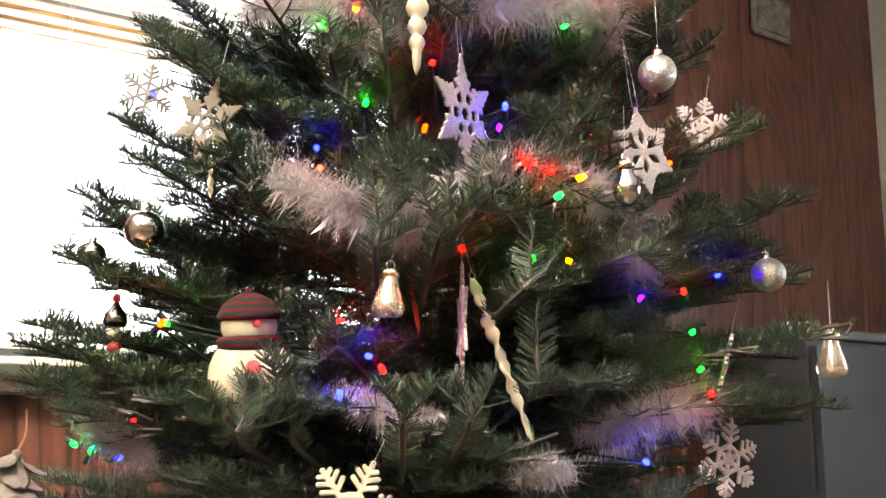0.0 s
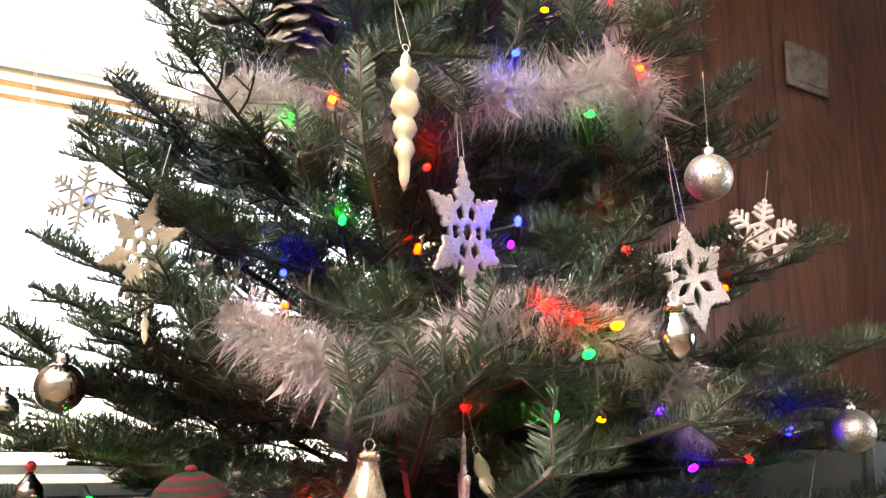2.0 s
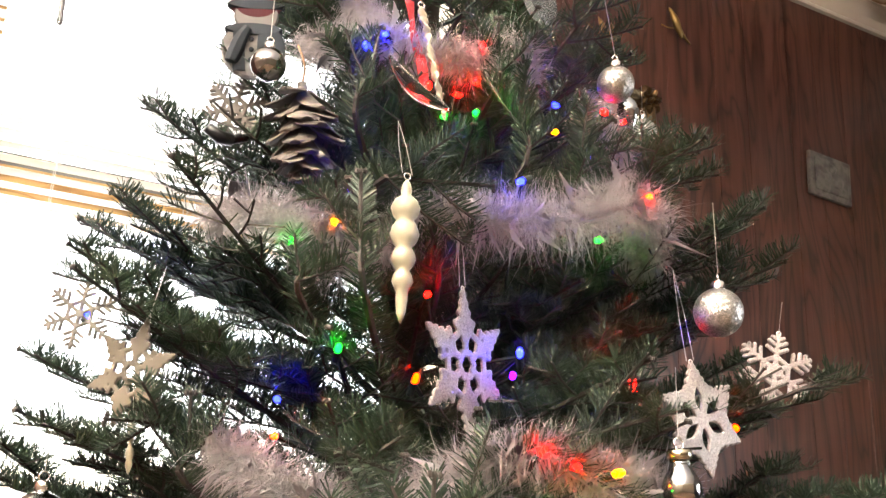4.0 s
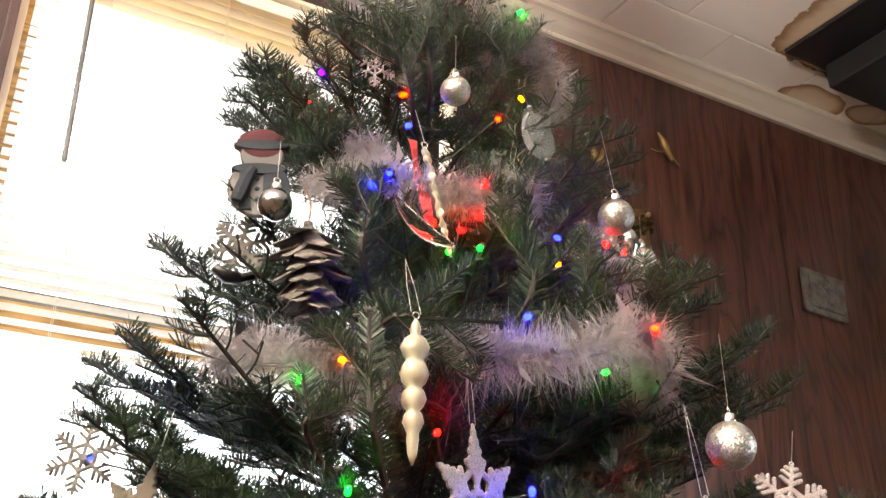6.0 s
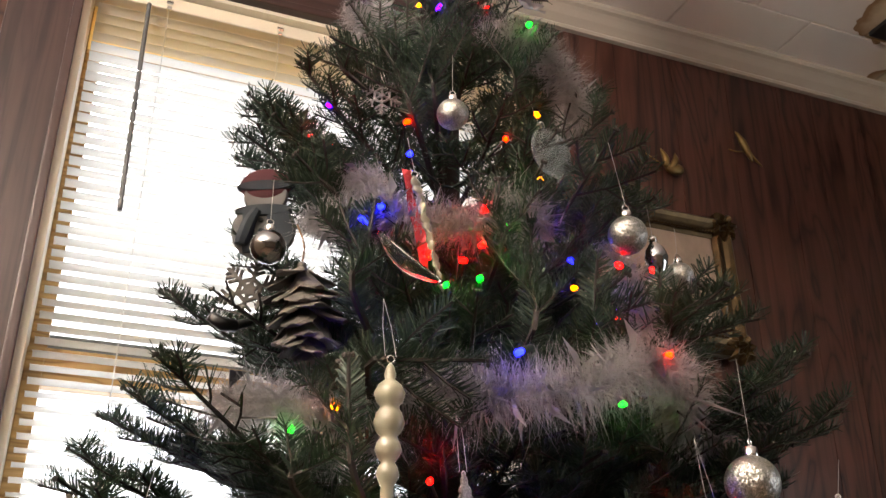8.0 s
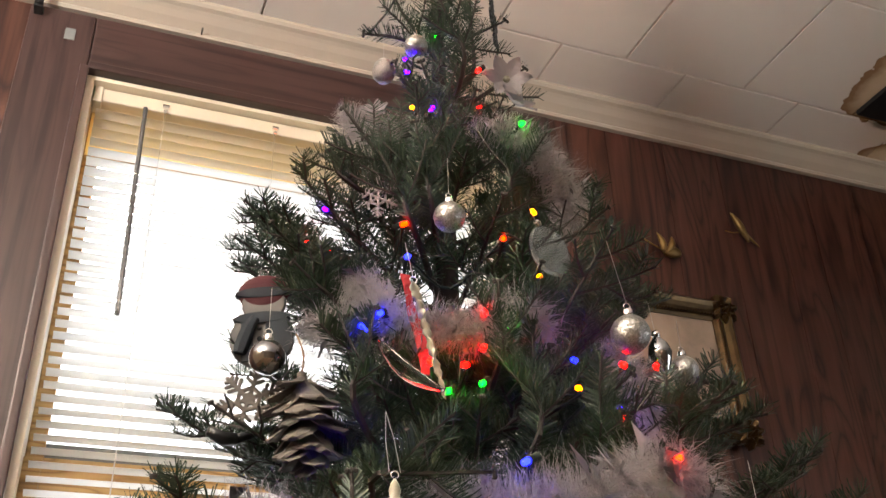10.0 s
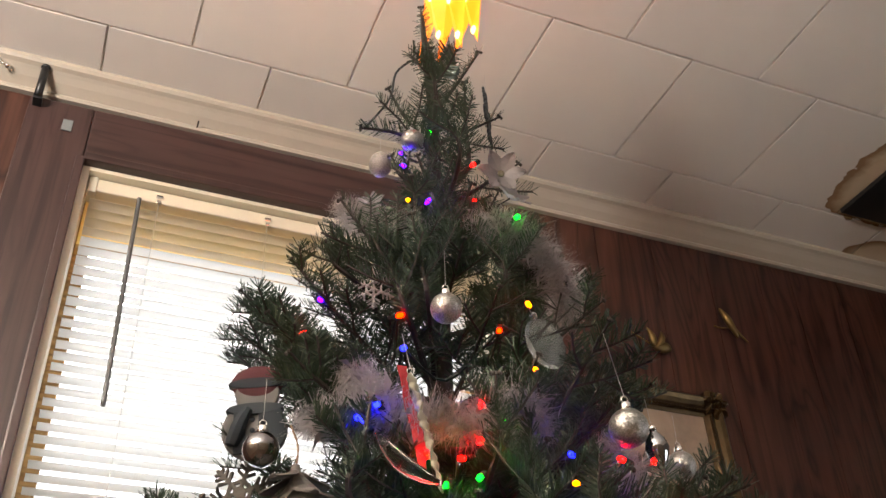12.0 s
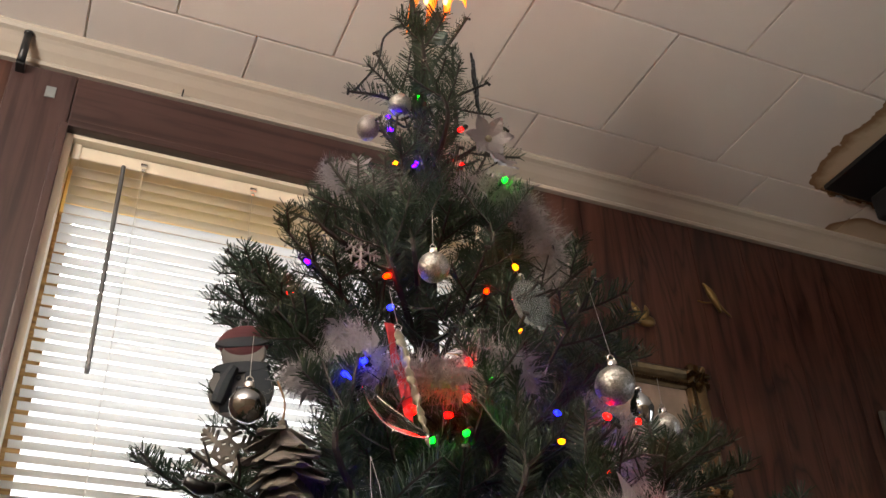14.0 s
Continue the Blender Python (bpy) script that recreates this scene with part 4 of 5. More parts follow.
garland("tinsel_garland", [(0.44, 1.05, 1.70), (0.472, 1.03, 1.683), (0.505, 1.035, 1.668), (0.528, 1.04, 1.65), (0.543, 1.045, 1.62), (0.535, 1.05, 1.58)], 0.028, 4, GL)
garland("tinsel_garland", [(0.315, 1.14, 1.755), (0.33, 1.11, 1.71), (0.345, 1.085, 1.69), (0.37, 1.07, 1.685), (0.40, 1.07, 1.695)], 0.024, 5, GL)
garland("tinsel_garland", [(0.53, 0.99, 1.43), (0.545, 0.975, 1.40), (0.555, 0.965, 1.365), (0.55, 0.955, 1.33), (0.56, 0.955, 1.30)], 0.022, 6, GL)
garland("tinsel_garland", [(0.475, 0.89, 0.825), (0.50, 0.85, 0.838), (0.525, 0.83, 0.850), (0.56, 0.822, 0.857), (0.61, 0.85, 0.852)], 0.028, 7, GL)
garland("tinsel_garland", [(0.075, 1.18, 0.84), (0.09, 1.14, 0.825), (0.105, 1.10, 0.815), (0.12, 1.06, 0.80)], 0.02, 8, GL)
garland("tinsel_garland", [(0.245, 0.945, 0.865), (0.275, 0.92, 0.848), (0.305, 0.91, 0.838), (0.335, 0.905, 0.842)], 0.022, 10, GL)
garland("tinsel_garland", [(0.375, 0.86, 0.788), (0.405, 0.845, 0.798), (0.435, 0.85, 0.792)], 0.022, 11, GL)
garland("tinsel_garland", [(0.30, 1.10, 1.50), (0.315, 1.05, 1.485), (0.33, 1.02, 1.462)], 0.022, 9, GL)


# ---- string of lights ----
LIGHTS = thing("string_lights", "small glowing coloured bulbs on dark green wire in the tree", "fairy lights", "", Matrix.Translation((AX, AY, 0.0)))


def bulb_mesh():
    bm = fresh()
    lathe(bm, [(0.0019, 0.0), (0.0025, 0.0016), (0.0026, 0.005), (0.0023, 0.007), (0.0015, 0.0085), (0.0002, 0.009)], 8)
    me = bpy.data.meshes.new("bulb")
    bm.to_mesh(me)
    bm.free()
    return me


SOCKET = bpy.data.meshes.new("socket")
bm = fresh()
lathe(bm, [(0.0018, -0.013), (0.003, -0.012), (0.0031, -0.003), (0.0028, 0.0004)], 10)
bm.to_mesh(SOCKET)
bm.free()
SOCKET.materials.append(GREENWIRE)
# some bulbs are unseen ones, added for the glow on balls and tinsel
SPOTS = {
    "red": [(0.512, 0.932, 1.383), (0.367, 0.929, 0.999), (0.266, 0.988, 0.93), (0.409, 1.029, 1.264), (0.287, 1.079, 1.531), (0.459, 1.079, 1.753), (0.366, 0.826, 1.062), (0.384, 0.812, 1.055), (0.400, 0.965, 1.43), (0.352, 0.975, 1.382), (0.392, 0.989, 1.392), (0.345, 0.95, 1.191), (0.546, 0.941, 1.135), (0.466, 1.09, 1.819), (0.276, 1.13, 1.57), (0.404, 0.985, 1.406), (0.596, 1.005, 1.42), (0.272, 0.905, 0.88), (0.563, 0.801, 0.864), (0.528, 0.92, 1.139), (0.56, 0.828, 0.962), (0.118, 1.15, 0.835)],
    "orange": [(0.415, 1.122, 1.674), (0.519, 0.955, 1.344), (0.243, 0.985, 1.076), (0.357, 1.06, 1.566), (0.444, 1.01, 1.539), (0.517, 0.886, 1.292), (0.345, 0.965, 1.124), (0.358, 0.897, 1.024), (0.118, 1.061, 0.924), (0.572, 0.854, 1.1)],
    "yellow": [(0.284, 1.005, 1.256), (0.502, 1.0, 1.388), (0.512, 1.075, 1.542), (0.385, 1.1, 1.75), (0.502, 1.05, 1.601), (0.412, 0.808, 1.052), (0.469, 0.888, 0.992)],
    "green": [(0.424, 1.126, 1.888), (0.433, 0.904, 0.991), (0.464, 0.97, 0.99), (0.383, 0.802, 1.030), (0.577, 0.825, 0.89), (0.131, 1.09, 0.932), (0.256, 1.023, 1.235), (0.58, 0.84, 0.925), (0.428, 0.985, 1.433), (0.369, 0.975, 1.361), (0.28, 0.967, 1.141), (0.474, 1.012, 1.684), (0.395, 0.965, 1.367), (0.442, 0.99, 1.45), (0.071, 1.18, 0.815), (0.087, 1.17, 0.805), (0.509, 0.945, 1.265)],
    "blue": [(0.393, 0.888, 1.278), (0.612, 0.834, 0.983), (0.258, 1.03, 1.109), (0.264, 0.915, 0.894), (0.238, 0.922, 0.857), (0.512, 0.835, 0.801), (0.11, 1.16, 0.80), (0.353, 1.035, 1.515), (0.303, 0.995, 1.414), (0.41, 0.915, 1.145), (0.313, 0.985, 1.428), (0.492, 0.985, 1.408), (0.132, 1.19, 1.188)],
    "purple": [(0.384, 1.121, 1.837), (0.361, 1.151, 1.784), (0.423, 0.945, 1.134), (0.523, 0.852, 0.955), (0.30, 1.14, 1.62), (0.51, 0.975, 1.352), (0.295, 1.0, 1.283), (0.382, 1.12, 1.816), (0.40, 1.085, 1.737), (0.532, 0.98, 1.365), (0.536, 0.9, 0.999)],
}
rng = random.Random(21)
places = []
for tint, spots in SPOTS.items():
    me = bulb_mesh()
    me.materials.append(BULB[tint])
    for x, y, z in spots:
        b = new("bulb", me)
        b.parent = LIGHTS
        # each bulb is turned roughly towards the camera
        out = (CAMERA_PLACE - Vector((x, y, z))).normalized() + Vector((rng.uniform(-0.8, 0.8), rng.uniform(-0.5, 0.5), rng.uniform(-0.6, 0.9)))
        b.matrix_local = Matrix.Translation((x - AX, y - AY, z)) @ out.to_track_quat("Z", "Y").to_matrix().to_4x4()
        tagged(b, tint + " glowing bulb")
        s = new("socket", SOCKET)
        s.parent = b
        places.append(Vector((x - AX, y - AY, z)))
# the wire runs from bulb to bulb, up the tree in turns, a little inside the foliage
order = sorted(places, key=lambda p: -p.z)
left = order[:]
here = left.pop(0)
while left:
    nxt = min(left, key=lambda p: (p - here).length + 2.0 * abs(p.z - here.z))
    left.remove(nxt)
    if (nxt - here).length < 0.32:
        mid = (here + nxt) / 2
        mid = Vector((mid.x * 0.66, mid.y * 0.66, mid.z - 0.012 - 0.05 * (nxt - here).length))
        part("wire", tube(fresh(), curve_points([here, mid, nxt], 9), 0.0016, 5), GREENWIRE, LIGHTS)
    here = nxt


# ---- ornaments ----
FACE = -28      # turns a flat ornament towards the camera


def hanger(parent, top, length, lean=(0.0, 0.0), two=False):
    """A fine thread from the ornament's ring up to its twig."""
    bm = fresh()
    for dx in ((-0.004, 0.004) if two else (0.0,)):
        tube(bm, [(top[0] + dx, top[1], top[2]), (top[0] + dx * 0.8 + lean[0] * 0.5, top[1] + lean[1] * 0.5, top[2] + length * 0.5), (top[0] + lean[0], top[1] + lean[1], top[2] + length)], 0.00024, 4)
    part("thread", bm, THREAD, parent, "fine silver thread")


def ball_ornament(centre, r, material, label, turn=0.0, thread=0.05, lean=(0.0, 0.0), group="ball ornaments"):
    th = thing("ball_ornament", label, "christmas ball", group, Matrix.Translation(centre) @ pose(0, 0, 0, 0, turn, turn * 3))
    keep_clear(centre, r * 1.15)
    part("globe", ball_shape(fresh(), (0, 0, 0), (r, r, r), 32, 20), material, th, "", True)
    k = r / 0.018
    part("cap", lathe(fresh(), [(0.0050 * k, r * 0.965), (0.0052 * k, r * 1.0), (0.0052 * k, r + 0.0055 * k), (0.0042 * k, r + 0.0065 * k)], 16), CHROME, th, "chrome crimped cap", True)
    part("ring", torus(fresh(), (0, 0, r + 0.0095 * k), 0.0034 * k, 0.0006 * k, None, 16, 6), CHROME, th, "", True)
    hanger(th, (0, 0, r + 0.013 * k), thread, lean)
    return th


MIRROR = Mat("mirror_silver", (0.48, 0.5, 0.52), 0.04, 1.0).m
SMOKE = Mat("smoky_mirror", (0.3, 0.3, 0.31), 0.08, 1.0).m
GL_BALL = "silver glitter ball hanging from a fir branch"
ball_ornament((0.541, 0.835, 1.184), 0.0192, SILVER, GL_BALL, 12, 0.055, (-0.02, 0.0))
ball_ornament((0.509, 0.914, 1.404), 0.0168, SILVER, GL_BALL, 0, 0.06, (-0.012, 0.0))
ball_ornament((0.231, 1.050, 1.403), 0.0158, SMOKE, "clear mirrored silver ball hanging in front of the window", 0, 0.04)
ball_ornament((0.375, 0.978, 1.531), 0.0146, SILVER, GL_BALL, 0, 0.04)
ball_ornament((0.392, 1.105, 1.846), 0.0140, SILVER, GL_BALL, 0, 0.03)
ball_ornament((0.652, 1.042, 1.440), 0.0150, SILVER, "small silver glitter ball on a branch", 0, 0.03)
ball_ornament((0.099, 1.059, 1.013), 0.0185, MIRROR, "dark mirrored ball hanging in front of the window", 0, 0.03)
ball_ornament((0.072, 1.150, 1.000), 0.0130, MIRROR, "small dark mirrored ball in front of the window", 0, 0.03)
ball_ornament((0.655, 0.805, 0.985), 0.0172, SILVER, GL_BALL, 20, 0.02)


def icicle(top, length):
    th = thing("icicle_ornament", "pearl cream beaded icicle hanging on the tree", "icicle", "", Matrix.Translation(top))
    for k in range(8):
        keep_clear(Vector(top) - Vector((0, 0, length * (k + 0.5) / 8)), 0.014)
    prof = []
    for z, r in ((0.0, 0.001), (0.003, 0.0028), (0.008, 0.0042), (0.012, 0.0034), (0.016, 0.008), (0.022, 0.0108), (0.028, 0.0092), (0.032, 0.006), (0.036, 0.0086), (0.043, 0.0108), (0.049, 0.0088), (0.053, 0.0054),
                 (0.057, 0.0078), (0.062, 0.0092), (0.067, 0.0072), (0.0705, 0.0046), (0.074, 0.0066), (0.079, 0.0078), (0.084, 0.0056), (0.087, 0.0042), (0.092, 0.0044), (0.102, 0.0034), (0.110, 0.0006)):
        prof.append((r, -z * length / 0.110))
    prof.reverse()
    part("body", lathe(fresh(), prof, 24), PEARL, th, "", True)
    part("ring", torus(fresh(), (0, 0, 0.003), 0.0026, 0.0005, None, 14, 6), CHROME, th, "", True)
    hanger(th, (0, 0, 0.005), 0.05, (0, 0.02), True)


icicle((0.292, 0.888, 1.256), 0.106)


def twisted_icicle(top, bottom, width, label, beads):
    """A rope of flattened scallops that turns as it falls."""
    a, b = Vector(top), Vector(bottom)
    th = thing("twisted_icicle", label, "icicle", "twisted icicles", Matrix.Translation(a))
    for k in range(9):
        keep_clear(a.lerp(b, k / 8), width * 1.3)
    d = b - a
    bm = fresh()
    n = beads * 8
    rings = []
    base = d.to_track_quat("Z", "Y").to_matrix().to_4x4()
    for i in range(n + 1):
        s = i / n
        ph = s * beads
        w = width * (0.62 + 0.38 * abs(math.sin(math.pi * ph))) * (1 - 0.55 * s ** 3)
        tw = 0.9 * math.sin(math.pi * ph * 0.5)
        c, sn = math.cos(tw), math.sin(tw)
        rings.append([base @ Vector((c * w * math.cos(q) - sn * 0.42 * w * math.sin(q), sn * w * math.cos(q) + c * 0.42 * w * math.sin(q), s * d.length)) for q in (2 * math.pi * k / 12 for k in range(12))])
    ring_loft(bm, rings)
    part("rope", bm, PEARL, th, "", True)
    part("ring", torus(fresh(), (0, 0, 0.003), 0.003, 0.0005, None, 14, 6), CHROME, th, "", True)
    hanger(th, (0, 0, 0.005), 0.045, (0, 0.02))


twisted_icicle((0.350, 0.884, 0.966), (0.400, 0.860, 0.818), 0.0086, "cream twisted icicle hanging askew on the tree", 10)
twisted_icicle((0.331, 0.955, 1.444), (0.352, 0.943, 1.340), 0.0056, "frosted cream twisted icicle in front of a red ribbon", 12)
twisted_icicle((0.149, 1.030, 1.085), (0.151, 1.030, 1.045), 0.0045, "small cream icicle hanging before the window", 4)


def capsule(u, v, a, b, w):
    """Distance of the points (u, v) from the line a-b, less its half width."""
    ax, ay, dx, dy = a[0], a[1], b[0] - a[0], b[1] - a[1]
    h = np.clip(((u - ax) * dx + (v - ay) * dy) / (dx * dx + dy * dy), 0, 1)
    return np.hypot(u - ax - h * dx, v - ay - h * dy) - w


def flake_field(x, z, style):
    """Below nought inside a snowflake of radius 1; one sixth of it, mirrored, is drawn along u."""
    r, th = np.hypot(x, z), np.arctan2(x, z)
    q = np.abs((th + np.pi / 6) % (np.pi / 3) - np.pi / 6)
    u, v = r * np.cos(q), r * np.sin(q)
    if style == "lace":
        # toothed broad tips on crossing bars that leave open diamonds
        edge = 0.15 * (1 - np.clip((u - 0.5) / 0.5, 0, 1)) + 0.01 + 0.1 * np.abs(np.sin(np.pi * (u - 0.5) / 0.5 * 4)) * (1.15 - u)
        tip = np.maximum(np.maximum(v - edge, 0.5 - u), u - 1.0)
        ring = np.abs(u - 0.15) - 0.045
        out = [tip, ring, capsule(u, v, (0.15, 0), (0.55, 0), 0.052), capsule(u, v, (0.29, 0.0), (0.54, 0.2), 0.046), capsule(u, v, (0.5, 0.0), (0.365, 0.21), 0.046)]
        return np.minimum.reduce(out)
    if style == "petal":
        # a nearly solid toothed plate with six leaf shaped holes round the hub
        edge = 0.27 * (1 - np.clip((u - 0.52) / 0.48, 0, 1)) + 0.01 + 0.1 * np.abs(np.sin(np.pi * (u - 0.52) / 0.48 * 4)) * (1.15 - u)
        plate = np.minimum(r - 0.64, np.maximum(np.maximum(v - edge, 0.5 - u), u - 1.0))
        hole = np.maximum(np.maximum(v - 0.085 * np.sin(np.pi * np.clip((u - 0.15) / 0.4, 0, 1)), 0.15 - u), u - 0.55)
        return np.maximum(plate, -hole)
    w = 0.06 if style == "branch" else 0.045
    out = [capsule(u, v, (0, 0), (0.94, 0), w), capsule(u, v, (0.36, 0), (0.27, 0.156), w)]
    for a, l in ((0.46, 0.24), (0.64, 0.21), (0.80, 0.13)):
        out.append(capsule(u, v, (a, 0), (a + l * 0.62, l), w * 0.85))
    if style == "branch":
        out.append(r - 0.19)
    return np.minimum.reduce(out)


def flake_plate(R, style, t=0.0016, n=84):
    """One connected plate: the cells of a fine lattice that lie inside, with their border drawn onto the outline."""
    g = np.linspace(-1.03, 1.03, n + 1)
    x, z = np.meshgrid(g, g, indexing="ij")
    mid = (g[:-1] + g[1:]) / 2
    mx, mz = np.meshgrid(mid, mid, indexing="ij")
    inside = flake_field(mx, mz, style) < 0
    for k in range(3):
        e = 1e-3
        f = flake_field(x, z, style)
        gx = (flake_field(x + e, z, style) - flake_field(x - e, z, style)) / (2 * e)
        gz = (flake_field(x, z + e, style) - flake_field(x, z - e, style)) / (2 * e)
        q = np.maximum(gx * gx + gz * gz, 0.3)
        if k == 0:
            p = np.pad(inside, 1).astype(int)
            near = p[:-1, :-1] + p[1:, :-1] + p[:-1, 1:] + p[1:, 1:]
            border = (near > 0) & (near < 4)
        lim = 0.6 * (g[1] - g[0])
        x = x + np.where(border, np.clip(-f * gx / q, -lim, lim), 0) * 0.7
        z = z + np.where(border, np.clip(-f * gz / q, -lim, lim), 0) * 0.7
    bm = fresh()
    made = {}

    def corner(i, j, s):
        if (i, j, s) not in made:
            thin = 0.55 if border[i, j] else 1.0
            made[i, j, s] = bm.verts.new((x[i, j] * R, s * t * thin, z[i, j] * R))
        return made[i, j, s]
    for i in range(n):
        for j in range(n):
            if not inside[i, j]:
                continue
            ring = ((i, j), (i + 1, j), (i + 1, j + 1), (i, j + 1))
            bm.faces.new([corner(a, b, -1) for a, b in ring])
            bm.faces.new([corner(a, b, 1) for a, b in reversed(ring)])
            for (a, b), (c, d), (di, dj) in ((ring[0], ring[1], (0, -1)), (ring[1], ring[2], (1, 0)), (ring[2], ring[3], (0, 1)), (ring[3], ring[0], (-1, 0))):
                if not (0 <= i + di < n and 0 <= j + dj < n and inside[i + di, j + dj]):
                    bm.faces.new((corner(c, d, -1), corner(a, b, -1), corner(a, b, 1), corner(c, d, 1)))
    return bm


def snowflake(centre, size, style, turn, label, tilt=0.0, thread=0.05, two=False, material=None, lean=(0, 0), roll=0.0):
    th = thing("snowflake_ornament", label, "snowflake", "snowflake ornaments", Matrix.Translation(centre) @ pose(0, 0, 0, tilt, 0, turn) @ pose(0, 0, 0, 0, roll, 0))
    R = size / 2
    keep_clear(centre, R * 0.72)
    part("plate", flake_plate(R, style), material or FROST, th)
    part("eyelet", torus(fresh(), (0, 0, R * 1.0), 0.0018, 0.0005, None, 12, 6), THREAD, th, "", True)
    hanger(th, (0, 0, R * 1.02), thread, lean, two)
    return th


# cream plastic with the shade of backlit flakes put into its colour
SHADED_CREAM = plaster_material("shaded_cream_plastic", (0.075, 0.064, 0.046), (0.11, 0.094, 0.068), 50.0, 0.5, 0.1)
LACE = "white glitter lace snowflake hanging on the tree"
BRANCHED = "white branched snowflake hanging on the tree"
snowflake((0.365, 0.920, 1.134), 0.116, "lace", 26, LACE, 0, 0.05, True, roll=-8)
snowflake((0.521, 0.838, 1.100), 0.086, "petal", 3, "white snowflake with leaf shaped holes on two long threads", 0, 0.07, True, roll=-12)
snowflake((0.650, 0.880, 1.157), 0.070, "branch", FACE, BRANCHED, -8, 0.03, roll=12)
snowflake((0.603, 0.820, 0.893), 0.070, "branch", 45, "white branched snowflake turned edge on", 15, 0.05, roll=30)
# the dark cone brown stands in for this flake's backlit shade
snowflake((0.238, 1.170, 1.410), 0.068, "branch", FACE, "plain wooden snowflake coloured dark as a backlit silhouette before the window", 0, 0.03, roll=15, material=CONE)
snowflake((0.124, 1.180, 1.187), 0.066, "thin", FACE, "pale thin snowflake, darkened as if backlit, hanging before the window", 0, 0.03, roll=8, material=SHADED_CREAM)
snowflake((0.144, 1.030, 1.118), 0.082, "lace", FACE - 25, "cream lace snowflake, darkened as if backlit, hanging before the window", 0, 0.04, material=SHADED_CREAM, roll=15)
snowflake((0.230, 0.880, 0.766), 0.085, "branch", FACE, "cream branched snowflake low on the tree", 0, 0.03, roll=25, material=PEARL)
snowflake((0.608, 0.826, 0.803), 0.075, "branch", FACE + 20, BRANCHED, 0, 0.03, roll=10)
snowflake((0.340, 0.885, 0.925), 0.108, "lace", 62, "white lace snowflake turned exactly edge on", 0, 0.05)
snowflake((0.511, 1.135, 1.950), 0.085, "thin", 58, "dark flat snowflake hanging edge on near the tree top", 0, 0.035, material=SLATE)
snowflake((0.655, 1.12, 1.36), 0.07, "lace", FACE, LACE, 0, 0.03)
snowflake((0.345, 1.10, 1.62), 0.05, "thin", FACE, "pale small snowflake deep in the branches", 0, 0.03)


def lamp_ornament(top, h, turn, label, tear=False):
    """A little silvered light bulb made of glass."""
    th = thing("glass_bulb_ornament", label, "glass ornament", "glass bulb ornaments", Matrix.Translation(top) @ pose(0, 0, 0, 0, turn, 0))
    keep_clear(Vector(top) - Vector((0, 0, h * 0.6)), h * 0.4)
    flask = [(0.001, -1.0), (0.20, -0.985), (0.30, -0.93), (0.345, -0.82), (0.33, -0.70), (0.26, -0.5), (0.20, -0.32), (0.17, -0.2), (0.165, -0.16)]
    drop = [(0.001, -1.0), (0.09, -0.985), (0.17, -0.92), (0.26, -0.80), (0.31, -0.66), (0.31, -0.55), (0.26, -0.42), (0.19, -0.30), (0.165, -0.22), (0.165, -0.16)]
    part("glass", lathe(fresh(), [(r * h, z * h) for r, z in (drop if tear else flask)], 28), MIRROR if tear else BULB_GLASS, th, "silvered glass bulb" if tear else "clear glass bulb", True)
    part("collar", lathe(fresh(), [(0.165 * h, -0.16 * h), (0.2 * h, -0.15 * h), (0.2 * h, -0.02 * h), (0.17 * h, 0.0)], 18), Mat("pale_gold_foil", (0.62, 0.55, 0.4), 0.25, 1.0).m, th, "pale gold crimped collar", True)
    part("ring", torus(fresh(), (0, 0, 0.004), 0.004, 0.0006, None, 14, 6), CHROME, th, "", True)
    hanger(th, (0, 0, 0.007), 0.05, (0.012, 0.01))


LAMP = "silvered glass light bulb ornament hanging on the tree"
lamp_ornament((0.268, 0.888, 0.968), 0.042, 3, "clear glass light bulb ornament with gold cap on the tree")
lamp_ornament((0.455, 0.792, 1.070), 0.042, -3, LAMP, True)
lamp_ornament((0.740, 0.800, 0.930), 0.046, 2, LAMP)


def drop_ornament(top, h):
    th = thing("glass_drop", "clear glass teardrop hanging beside the small ball", "glass ornament", "", Matrix.Translation(top) @ pose(0, 0, 0, 0, -6, 0))
    keep_clear(Vector(top) - Vector((0, 0, h * 0.45)), h * 0.45)
    part("glass", lathe(fresh(), [(0.0005, -h), (0.1 * h, -0.85 * h), (0.22 * h, -0.6 * h), (0.27 * h, -0.4 * h), (0.22 * h, -0.2 * h), (0.1 * h, -0.05 * h), (0.08 * h, 0.0)], 20), MIRROR, th, "", True)
    part("cap", lathe(fresh(), [(0.09 * h, 0.0), (0.1 * h, 0.003), (0.06 * h, 0.006)], 12), CHROME, th, "", True)
    hanger(th, (0, 0, 0.006), 0.03)


drop_ornament((0.596, 1.002, 1.452), 0.043)


